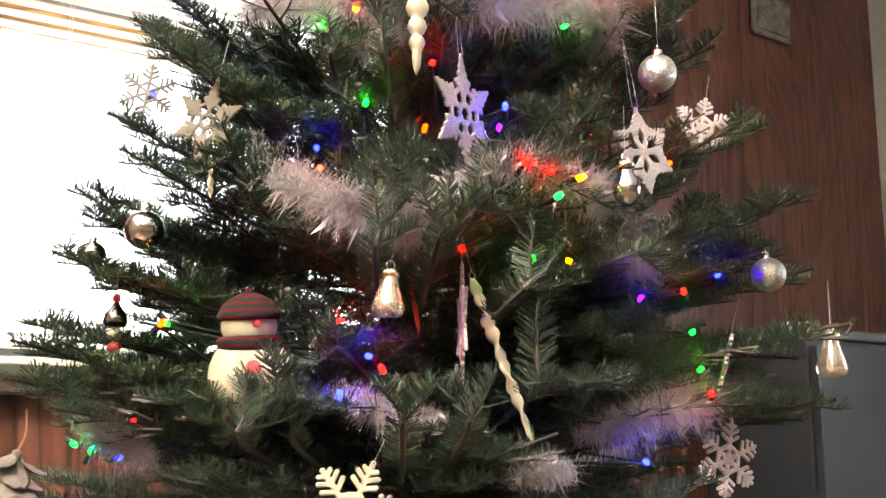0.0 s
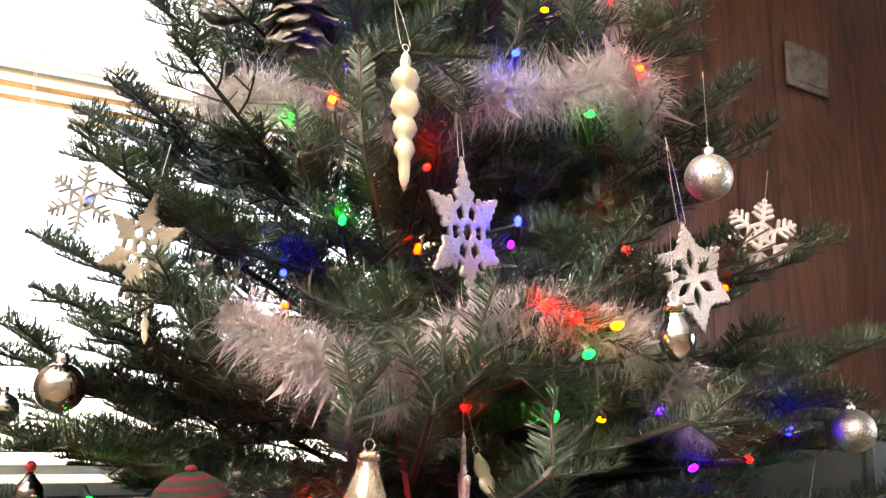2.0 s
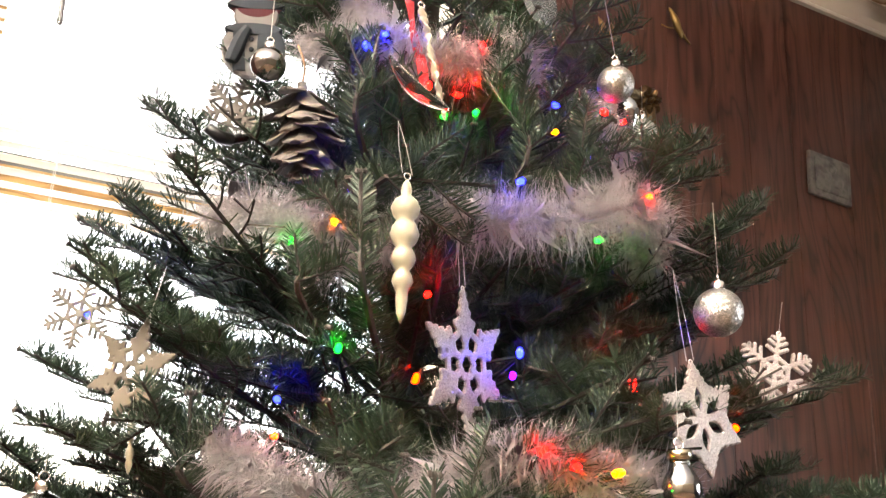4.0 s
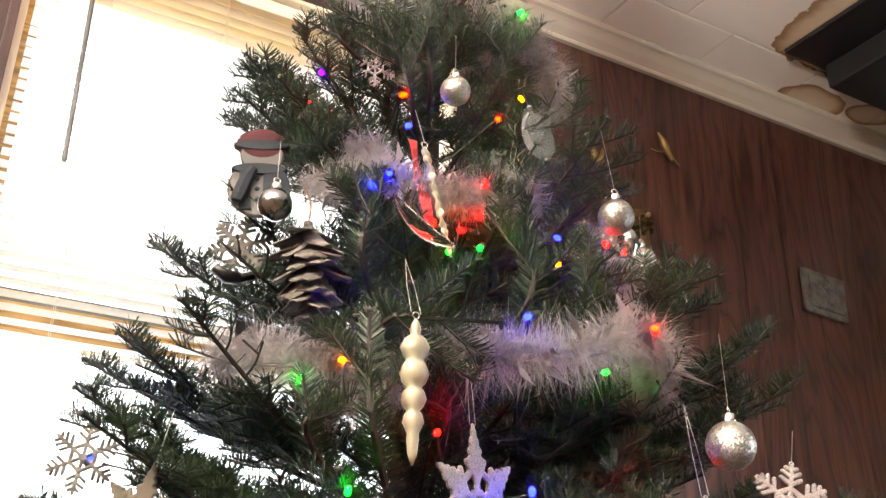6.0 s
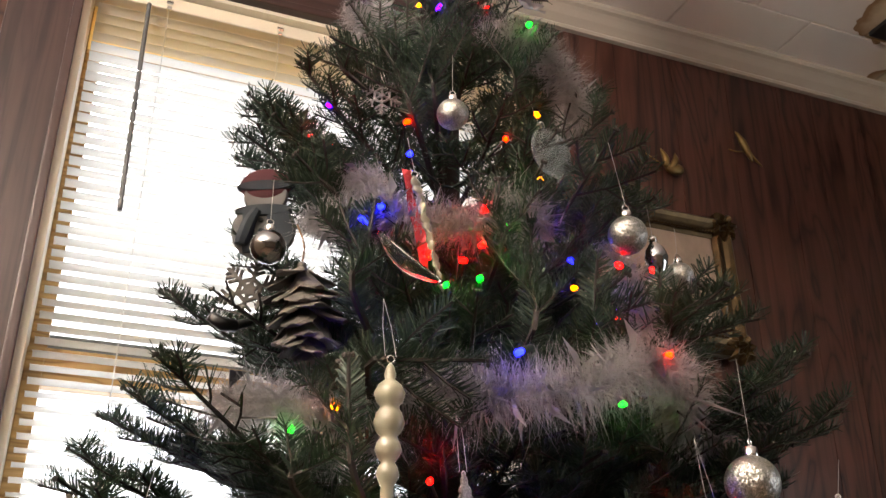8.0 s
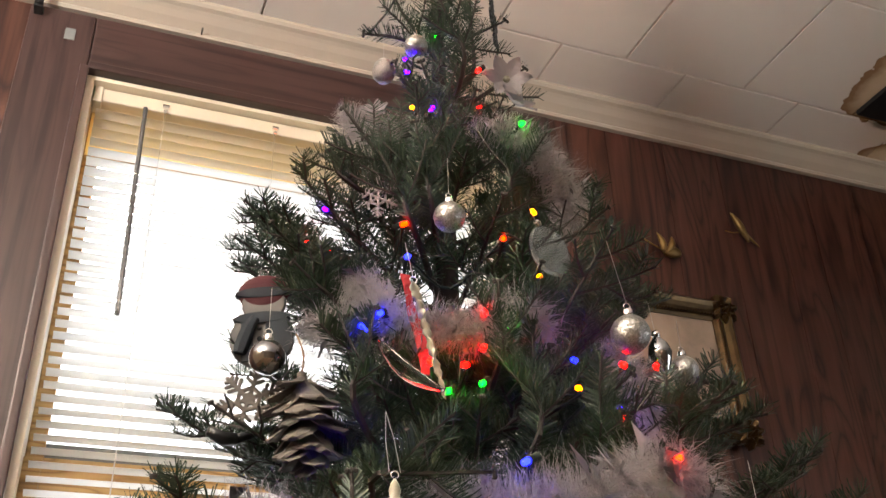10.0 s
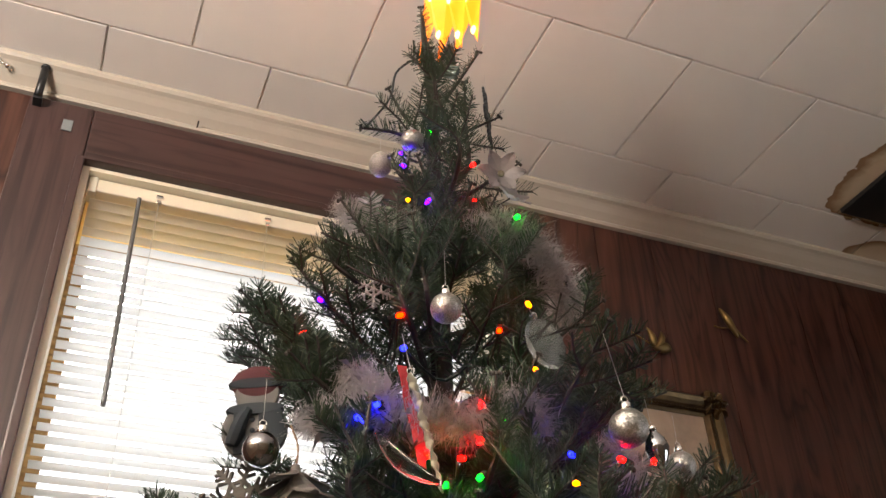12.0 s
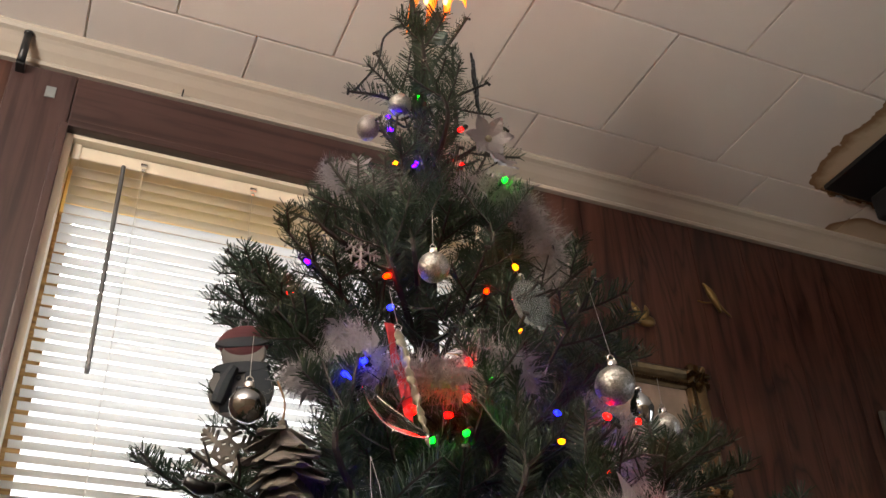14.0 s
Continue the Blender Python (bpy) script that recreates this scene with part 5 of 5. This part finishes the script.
def snowman():
    """The stuffed snowman, kept as one plain shape."""
    bm = fresh()
    ball_shape(bm, (0, 0, -0.002), (0.041, 0.035, 0.042), 28, 18, None, 0)
    ball_shape(bm, (0, 0, 0.046), (0.0275, 0.025, 0.022), 24, 16, None, 0)
    lathe(bm, [(0.025, 0.022), (0.030, 0.0235), (0.0318, 0.027), (0.031, 0.0305), (0.0318, 0.033), (0.030, 0.036), (0.025, 0.037)], 32, None, 1)
    lathe(bm, [(0.028, 0.052), (0.0302, 0.0535), (0.0308, 0.057), (0.030, 0.060), (0.0285, 0.0615), (0.026, 0.067), (0.0205, 0.0725), (0.0125, 0.077), (0.0055, 0.079), (0.001, 0.0795)], 32, None, 1)
    ball_shape(bm, (0.001, 0.0, 0.080), (0.005, 0.005, 0.004), 12, 8, None, 1)
    ball_shape(bm, (0.004, -0.025, 0.0485), (0.0044, 0.004, 0.0044), 12, 8, None, 2)
    ball_shape(bm, (-0.001, -0.0335, 0.006), (0.0078, 0.003, 0.0078), 14, 8, None, 2)
    for s in (-1, 1):
        ball_shape(bm, (s * 0.008 - 0.001, -0.0245, 0.0525), (0.0014, 0.001, 0.0014), 8, 6, None, 3)
    ob = mesh_object("snowman_ornament", bm, [IVORY, KNIT, REDCLOTH, BLACK], None, "", True)
    ob.matrix_world = pose(0.187, 1.002, 0.880, 3, -4, FACE + 14) @ Matrix.Scale(0.93, 4)
    keep_clear((0.187, 1.002, 0.885), 0.03)
    keep_clear((0.187, 1.002, 0.925), 0.026)
    tagged(ob, "ivory stuffed snowman with striped knit hat and scarf", "snowman")


snowman()


def flat_toy():
    """The flat wooden figure with cap and scarf, kept as one plain shape."""
    bm = fresh()
    lathe(bm, [(0.029, -0.003), (0.031, -0.0015), (0.031, 0.0015), (0.029, 0.003)], 32, pose(0, 0, -0.024, 90, 0, 0), 0)
    lathe(bm, [(0.020, -0.003), (0.0215, -0.0015), (0.0215, 0.0015), (0.020, 0.003)], 28, pose(0.002, 0, 0.014, 90, 0, 0), 0)
    # the two sides of the open coat, with a light strip and buttons between them
    for s, lo, hi in ((-1, 0.009, 0.0195), (1, 0.004, 0.0305)):
        ring = []
        for k in range(9):
            z = -0.006 - 0.042 * k / 8
            ring.append((s * min(hi, math.sqrt(max(1e-6, 0.0305 ** 2 - (z + 0.024) ** 2))), z))
        outline = ring + [(s * lo * 0.8, -0.048), (s * lo, -0.006)]
        rows = [[Vector((x, y, z)) for x, z in outline] for y in (-0.0052, -0.0031)]
        ring_loft(bm, rows, True, 1)
    lathe(bm, [(0.026, -0.0055), (0.0275, -0.004), (0.0275, 0.004), (0.026, 0.0055)], 28, pose(0, 0, -0.003, 90, 0, 0) @ Matrix.Diagonal((1, 0.22, 1, 1)), 1)
    tube(bm, curve_points([(-0.006, -0.006, -0.004), (-0.013, -0.007, -0.018), (-0.021, -0.006, -0.040)], 9), [0.005, 0.0055, 0.006, 0.0065, 0.007, 0.0075, 0.0075, 0.0075, 0.006], 8, 1)
    lathe(bm, [(0.0265, -0.0055), (0.028, -0.003), (0.028, 0.003), (0.0265, 0.0055)], 28, pose(0.002, 0, 0.024, 90, 0, 0) @ Matrix.Diagonal((1, 0.2, 1, 1)), 1)
    ball_shape(bm, (0.002, 0, 0.026), (0.0255, 0.0055, 0.0185), 24, 12, None, 2)
    for z in (-0.014, -0.025, -0.036):
        ball_shape(bm, (-0.002, -0.004, z), (0.0026, 0.0016, 0.0026), 8, 6, None, 1)
    torus(bm, (0.002, 0, 0.047), 0.004, 0.0007, None, 14, 6)
    # all three colours are darkened to imitate a figure against the light
    ob = mesh_object("wooden_figure", bm, [plaster_material("shaded_grey_wood", (0.085, 0.08, 0.078), (0.12, 0.115, 0.11), 60.0, 0.8, 0.2), plaster_material("shaded_navy_felt", (0.012, 0.016, 0.022), (0.022, 0.028, 0.034), 60.0, 0.95, 0.3), plaster_material("shaded_red_felt", (0.045, 0.008, 0.012), (0.07, 0.012, 0.016), 60.0, 0.9, 0.3)], None)
    ob.matrix_world = pose(0.238, 1.130, 1.480, 0, -4, FACE + 8)
    keep_clear((0.238, 1.130, 1.465), 0.03, 0.15)
    keep_clear((0.238, 1.130, 1.50), 0.026, 0.15)
    tagged(ob, "flat painted wooden winter figure with scarf and red cap, darkened as if backlit", "figure")


flat_toy()


def pine_cone(top, length, width, turn, group="pine cones"):
    th = thing("pine_cone", "brown pine cone with open scales hung by twine", "pine cone", group, Matrix.Translation(top) @ pose(0, 0, 0, 4, turn, 0))
    keep_clear(Vector(top) - Vector((0, 0, length * 0.3)), width * 0.45, 0.1)
    keep_clear(Vector(top) - Vector((0, 0, length * 0.75)), width * 0.4, 0.1)
    part("core", lathe(fresh(), [(0.001, -0.97 * length), (0.1 * width, -0.8 * length), (0.13 * width, -0.4 * length), (0.07 * width, -0.02 * length), (0.001, 0.0)], 12), CONE, th)
    bm = fresh()
    rows = []
    for s in range(5):
        u = s / 4
        w = 0.42 * math.sin(math.pi * (0.18 + 0.62 * u)) * (1.0 if s < 4 else 0.55)
        rows.append([Vector((w * math.cos(q), u + 0.06 * abs(math.cos(q)), 0.22 * u * u + 0.05 * math.sin(q) - 0.1 * (w * math.cos(q)) ** 2)) for q in (2 * math.pi * k / 8 for k in range(8))])
    ring_loft(bm, rows)
    me = bpy.data.meshes.new("scale")
    bm.to_mesh(me)
    bm.free()
    me.materials.append(CONE)
    n = 46
    rng = random.Random(3)
    for i in range(n):
        f = (i + 0.5) / n
        z = -length * (0.06 + 0.92 * f)
        prof = math.sin(math.pi * min(1.0, 0.16 + 0.8 * f)) ** 0.7
        size = width * 0.56 * (0.3 + 0.72 * prof)
        ang = i * 137.5
        sc = new("scale", me)
        sc.parent = th
        sc.matrix_local = pose(0, 0, z, 0, 0, ang + rng.uniform(-6, 6)) @ pose(0, width * 0.08 * prof, 0, -44 - 26 * f + rng.uniform(-16, 16), 0, rng.uniform(-8, 8)) @ Matrix.Diagonal((size * rng.uniform(1.05, 1.4), size * rng.uniform(0.88, 1.12), size * rng.uniform(1.1, 2.2), 1))
    part("twine", tube(fresh(), curve_points([(0, 0, -0.004), (0.003, 0, 0.015), (-0.001, 0.004, 0.035)], 8), 0.001, 5), Mat("brown_twine", (0.22, 0.13, 0.07), 0.9).m, th)


pine_cone((0.258, 1.035, 1.388), 0.080, 0.056, -8)
pine_cone((0.010, 1.100, 0.812), 0.070, 0.055, 10)


def clear_disc():
    th = thing("clear_disc_ornament", "clear frosted plastic disc hanging in the branches", "glass ornament", "", pose(0.490, 1.005, 1.530, 0, -28, FACE + 44))
    keep_clear(th.matrix_world.translation, 0.026)
    part("shell", lathe(fresh(), [(0.001, -0.007), (0.016, -0.0062), (0.0255, -0.002), (0.027, 0.0), (0.0255, 0.002), (0.016, 0.0062), (0.001, 0.007)], 36, pose(0, 0, 0, 90, 0, 0)), Mat("frosted_clear", (0.62, 0.66, 0.65), 0.2, 0.0, Transmission_Weight=0.85, IOR=1.16).m, th, "", True)
    part("cap", lathe(fresh(), [(0.004, 0.026), (0.0045, 0.031), (0.003, 0.033)], 12), CHROME, th)
    hanger(th, (0, 0, 0.033), 0.03)


def glass_leaf():
    th = thing("glass_leaf", "clear glass leaf shaped dish ornament lying in the branches", "glass ornament", "", pose(0.316, 0.930, 1.353, 20, 42, FACE))
    keep_clear(th.matrix_world.translation, 0.022)
    bm = fresh()
    rings = []
    for i in range(13):
        s = i / 12
        w = 0.007 * math.sin(math.pi * (0.04 + 0.92 * s)) ** 0.8
        rings.append([Vector(((s - 0.5) * 0.068, w * math.cos(q) * 0.7, w * math.sin(q) + 0.006 * (2 * s - 1) ** 2)) for q in (2 * math.pi * k / 14 for k in range(14))])
    ring_loft(bm, rings)
    part("glass", bm, GLASS, th, "", True)


def ribbon(points, width, label):
    bm = fresh()
    line = curve_points(points, 16)
    rows = []
    for i, p in enumerate(line):
        tw = 0.5 * math.sin(i * 0.5)
        o = Vector((math.cos(tw), math.sin(tw), 0)) * width / 2
        rows.append([p - o, p + o, p + o + Vector((0.0003, -0.0006, 0)), p - o + Vector((0.0003, -0.0006, 0))])
    ring_loft(bm, rows)
    tagged(mesh_object("ribbon", bm, REDCLOTH, None), label, "ribbon")


clear_disc()
glass_leaf()
ribbon([(0.334, 0.985, 1.468), (0.337, 0.980, 1.435), (0.344, 0.975, 1.402), (0.346, 0.970, 1.370)], 0.009, "red cloth ribbon hanging deep in the branches")
ribbon([(0.325, 0.97, 1.02), (0.335, 0.968, 0.965), (0.343, 0.966, 0.92)], 0.004, "narrow red ribbon hanging deep in the branches")


def flower(centre, size, turn, label):
    th = thing("fabric_flower", label, "artificial flower", "fabric flowers", Matrix.Translation(centre) @ pose(0, 0, 0, turn[0], turn[1], turn[2]))
    keep_clear(centre, size * 0.85, 0.1)
    bm = fresh()
    rows = []
    for s in range(7):
        u = s / 6
        w = 0.3 * math.sin(math.pi * min(0.98, 0.08 + 0.9 * u)) ** 0.8
        rows.append([Vector((-w, 0.002, u)), Vector((0, 0.1 * u - 0.06 * w, u)), Vector((w, 0.002, u)), Vector((w * 0.9, 0.016, u)), Vector((0, 0.1 * u - 0.06 * w + 0.014, u)), Vector((-w * 0.9, 0.016, u))])
    ring_loft(bm, rows)
    me = bpy.data.meshes.new("petal")
    bm.to_mesh(me)
    bm.free()
    me.materials.append(TINSEL)
    for k in range(6):
        p = new("petal", me)
        p.parent = th
        p.matrix_local = pose(0, 0, 0, 0, 60 * k + 10, 0) @ pose(0, 0, 0, 25, 0, 0) @ Matrix.Diagonal((size, size, size, 1))
    part("centre", ball_shape(fresh(), (0, -0.003, 0), (size * 0.14, size * 0.12, size * 0.14), 10, 8), PEARL, th)


flower((0.500, 1.09, 1.812), 0.032, (10, 20, -10), "white fabric poinsettia flower near the tree top")
flower((0.510, 1.09, 1.778), 0.028, (-30, 10, 10), "white fabric poinsettia flower near the tree top")
flower((0.338, 1.125, 1.735), 0.02, (5, -20, -30), "white fabric poinsettia flower among the upper branches")
flower((0.352, 1.13, 1.755), 0.018, (-10, 0, -40), "white fabric poinsettia flower among the upper branches")


def egg():
    th = thing("egg_ornament", "frosted white egg shaped ornament on a thread", "egg ornament", "", Matrix.Translation((0.352, 1.105, 1.798)))
    keep_clear((0.352, 1.105, 1.798), 0.014)
    part("shell", lathe(fresh(), [(0.001, -0.016), (0.008, -0.0145), (0.0125, -0.008), (0.0132, 0.0), (0.0108, 0.008), (0.006, 0.014), (0.001, 0.0165)], 24), FROST, th, "", True)
    hanger(th, (0, 0, 0.016), 0.035)


egg()


def finial_ornament():
    """A stacked bauble with red beads that hangs before the window."""
    th = thing("stacked_bauble", "stacked bauble with red beads hanging before the window", "bauble", "", Matrix.Translation((0.094, 1.13, 0.958)) @ Matrix.Scale(0.62, 4))
    part("top_bead", ball_shape(fresh(), (0, 0, -0.004), (0.0065, 0.0065, 0.008), 14, 10), REDCLOTH, th, "", True)
    part("bell", lathe(fresh(), [(0.015, -0.05), (0.019, -0.042), (0.017, -0.03), (0.008, -0.018), (0.004, -0.011)], 20), SMOKE, th, "", True)
    part("middle_bead", ball_shape(fresh(), (0, 0, -0.061), (0.013, 0.013, 0.011), 16, 10), PEARL, th, "", True)
    part("lower_bead", ball_shape(fresh(), (0, 0, -0.082), (0.012, 0.012, 0.010), 16, 10), REDCLOTH, th, "", True)
    part("drop", lathe(fresh(), [(0.0006, -0.13), (0.004, -0.11), (0.005, -0.1), (0.003, -0.092)], 12), PEARL, th, "", True)
    hanger(th, (0, 0, 0.004), 0.03)


finial_ornament()


# ---- the star and its plug ----
def star():
    """Three five-pointed shells one behind the other, seen nearly from the side."""
    th = thing("star_tree_topper", "lit amber plastic star with hanging points on the tree top", "tree topper", "", pose(0.462, 1.135, 2.20, 0, 0, -97))
    for R, y, drop in ((0.142, -0.012, 0.0), (0.136, 0.016, 0.002), (0.120, 0.04, 0.006)):
        bm = fresh()
        ring = []
        for k in range(10):
            a = math.pi + math.pi * k / 5
            q = R if k % 2 == 0 else R * 0.46
            ring.append(bm.verts.new((q * math.sin(a), y, q * math.cos(a) + drop)))
        f, bk = bm.verts.new((0, y - 0.02, drop)), bm.verts.new((0, y + 0.012, drop))
        for k in range(10):
            bm.faces.new((f, ring[k], ring[(k + 1) % 10]))
            bm.faces.new((bk, ring[(k + 1) % 10], ring[k]))
        part("star_shell", bm, AMBER, th, "translucent amber star shell")
        for k, rr in ((0, 0.8), (0, 0.28)):
            a = math.pi
            part("lamp", ball_shape(fresh(), (rr * R * math.sin(a), y - 0.02 * (1 - rr) - 0.001, rr * R * math.cos(a) + drop), (0.006, 0.0035, 0.006), 10, 8), BULB["warm"], th, "warm glowing lamp", True)
    part("stem", lathe(fresh(), [(0.006, -0.185), (0.0068, -0.18), (0.0068, -0.142), (0.0055, -0.138)], 14, pose(0, -0.012, 0, 4, 0, 0)), BLACK, th, "black plastic stem", True)


def plug():
    th = thing("light_plug", "clear green plug with dark cord near the tree top", "plug", "", pose(0.452, 1.12, 2.0, 0, 25, FACE))
    part("housing", box(fresh(), -0.012, 0.012, -0.006, 0.006, -0.008, 0.008, 0.002), Mat("clear_green_plastic", (0.2, 0.26, 0.22), 0.2, 0.0, Transmission_Weight=0.4).m, th)
    for s in (-1, 1):
        part("blade", box(fresh(), s * 0.005 - 0.002, s * 0.005 + 0.002, -0.0008, 0.0008, 0.008, 0.016), CHROME, th)
    part("cord", tube(fresh(), curve_points([(-0.012, 0, 0), (-0.04, -0.01, 0.004), (-0.062, -0.01, -0.03), (-0.056, 0.0, -0.07), (-0.07, 0.01, -0.12)], 20), 0.0016, 6), BLACK, th, "", True)
    pl = thing("cord_connector", "black cord connector lying on a branch before the window", "plug", "", pose(0.215, 1.085, 1.340, 0, -20, 15))
    part("shell", tube(fresh(), [(-0.022, 0, 0.012), (-0.012, 0, 0.003), (0.0, 0, 0.0)], [0.0045, 0.0062, 0.006], 10), BLACK, pl, "", True)
    part("cord", tube(fresh(), curve_points([(0, 0, 0), (0.02, 0, 0.002), (0.045, 0.01, 0.004), (0.07, 0.03, 0.0)], 12), 0.0042, 8), BLACK, pl, "", True)


star()
plug()


# ---- the stand under the tree ----
def stand():
    th = thing("tree_stand", "green metal tree stand on the floor", "tree stand", "", Matrix.Translation((AX, AY, 0)))
    green = Mat("green_enamel", (0.03, 0.12, 0.05), 0.35).m
    part("bowl", lathe(fresh(), [(0.09, 0.03), (0.13, 0.05), (0.15, 0.14), (0.145, 0.145), (0.125, 0.06), (0.02, 0.05)], 28), green, th, "", True)
    for k in range(4):
        a = math.pi / 4 + k * math.pi / 2
        part("leg", tube(fresh(), [(0.1 * math.cos(a), 0.1 * math.sin(a), 0.05), (0.2 * math.cos(a), 0.2 * math.sin(a), 0.03), (0.27 * math.cos(a), 0.27 * math.sin(a), 0.006)], 0.006, 8), green, th)
    part("sleeve", lathe(fresh(), [(0.03, 0.05), (0.034, 0.05), (0.034, 0.119), (0.03, 0.119)], 16), green, th)


stand()


# ---- the tree's branches, made last, with needles cleared towards the camera ----
def grow_tree():
    trunk()
    seed = 100
    for tips, sag, tw, wide in ((LEFT_TIPS, 0.03, 1.2, 0.8), (RIGHT_TIPS, 0.04, 1.1, 1.15), (FRONT_TIPS, 0.02, 1.0, 0.95), (TOP_TIPS, 0.05, 0.5, 0.7)):
        for x, y, z, lift in tips:
            seed += 1
            branch(root_of((x, y, z), lift), (x, y, z), seed, sag, tw, wide, 0.8 if z > 1.72 else 1.2 if x < 0.25 else 1.0, 0.34 if x < 0.25 else 0.12)
    for k, (a, b) in enumerate(SHOOTS):
        sprig(a, b, 900 + k, 2 + k % 3)
    # one upright shoot beside the twisted icicle
    sprig((0.398, 0.86, 0.864), (0.412, 0.86, 0.985), 941, 0, 0.02, 0.8)
    for k, (a, b) in enumerate(TOP_SHOOTS):
        sprig(a, b, 950 + k, 0 if k < 3 else 1 if k < 8 else 3, 0.0155, 0.7, True)

    # the rest of the crown, in a turning order round the trunk
    rng = random.Random(77)
    for i in range(185):
        z = 0.42 + 1.32 * (i / 184) ** 0.9
        ang = i * 2.39996 + rng.uniform(-0.25, 0.25)
        front = math.cos(ang - math.radians(244))
        r = envelope(z) * rng.uniform(0.72, 0.92)
        # thin on the side to the window, where daylight shows between the branches
        if math.cos(ang - math.radians(130)) > -0.05 and 1.04 < z < 1.72 and i % 5:
            continue
        if math.cos(ang - math.radians(130)) > 0.05 and 0.9 < z <= 1.04 and i % 3 == 1:
            continue
        if math.cos(ang - math.radians(212)) > 0.75 and 1.08 < z < 1.6 and i % 2:
            continue
        if z > 1.62 and i % 2:
            continue
        # the side towards the camera is kept shorter, so that the ornaments stay in view
        if front > 0.45:
            r *= 0.84
        tip = (AX + r * math.cos(ang), AY + r * math.sin(ang), z)
        lift = (0.15 if z < 1.0 else 0.4) + rng.uniform(-0.08, 0.15)
        branch(root_of(tip, lift), tip, 500 + i, 0.03, 0.85, 1.05, 0.85, 0.3)


grow_tree()
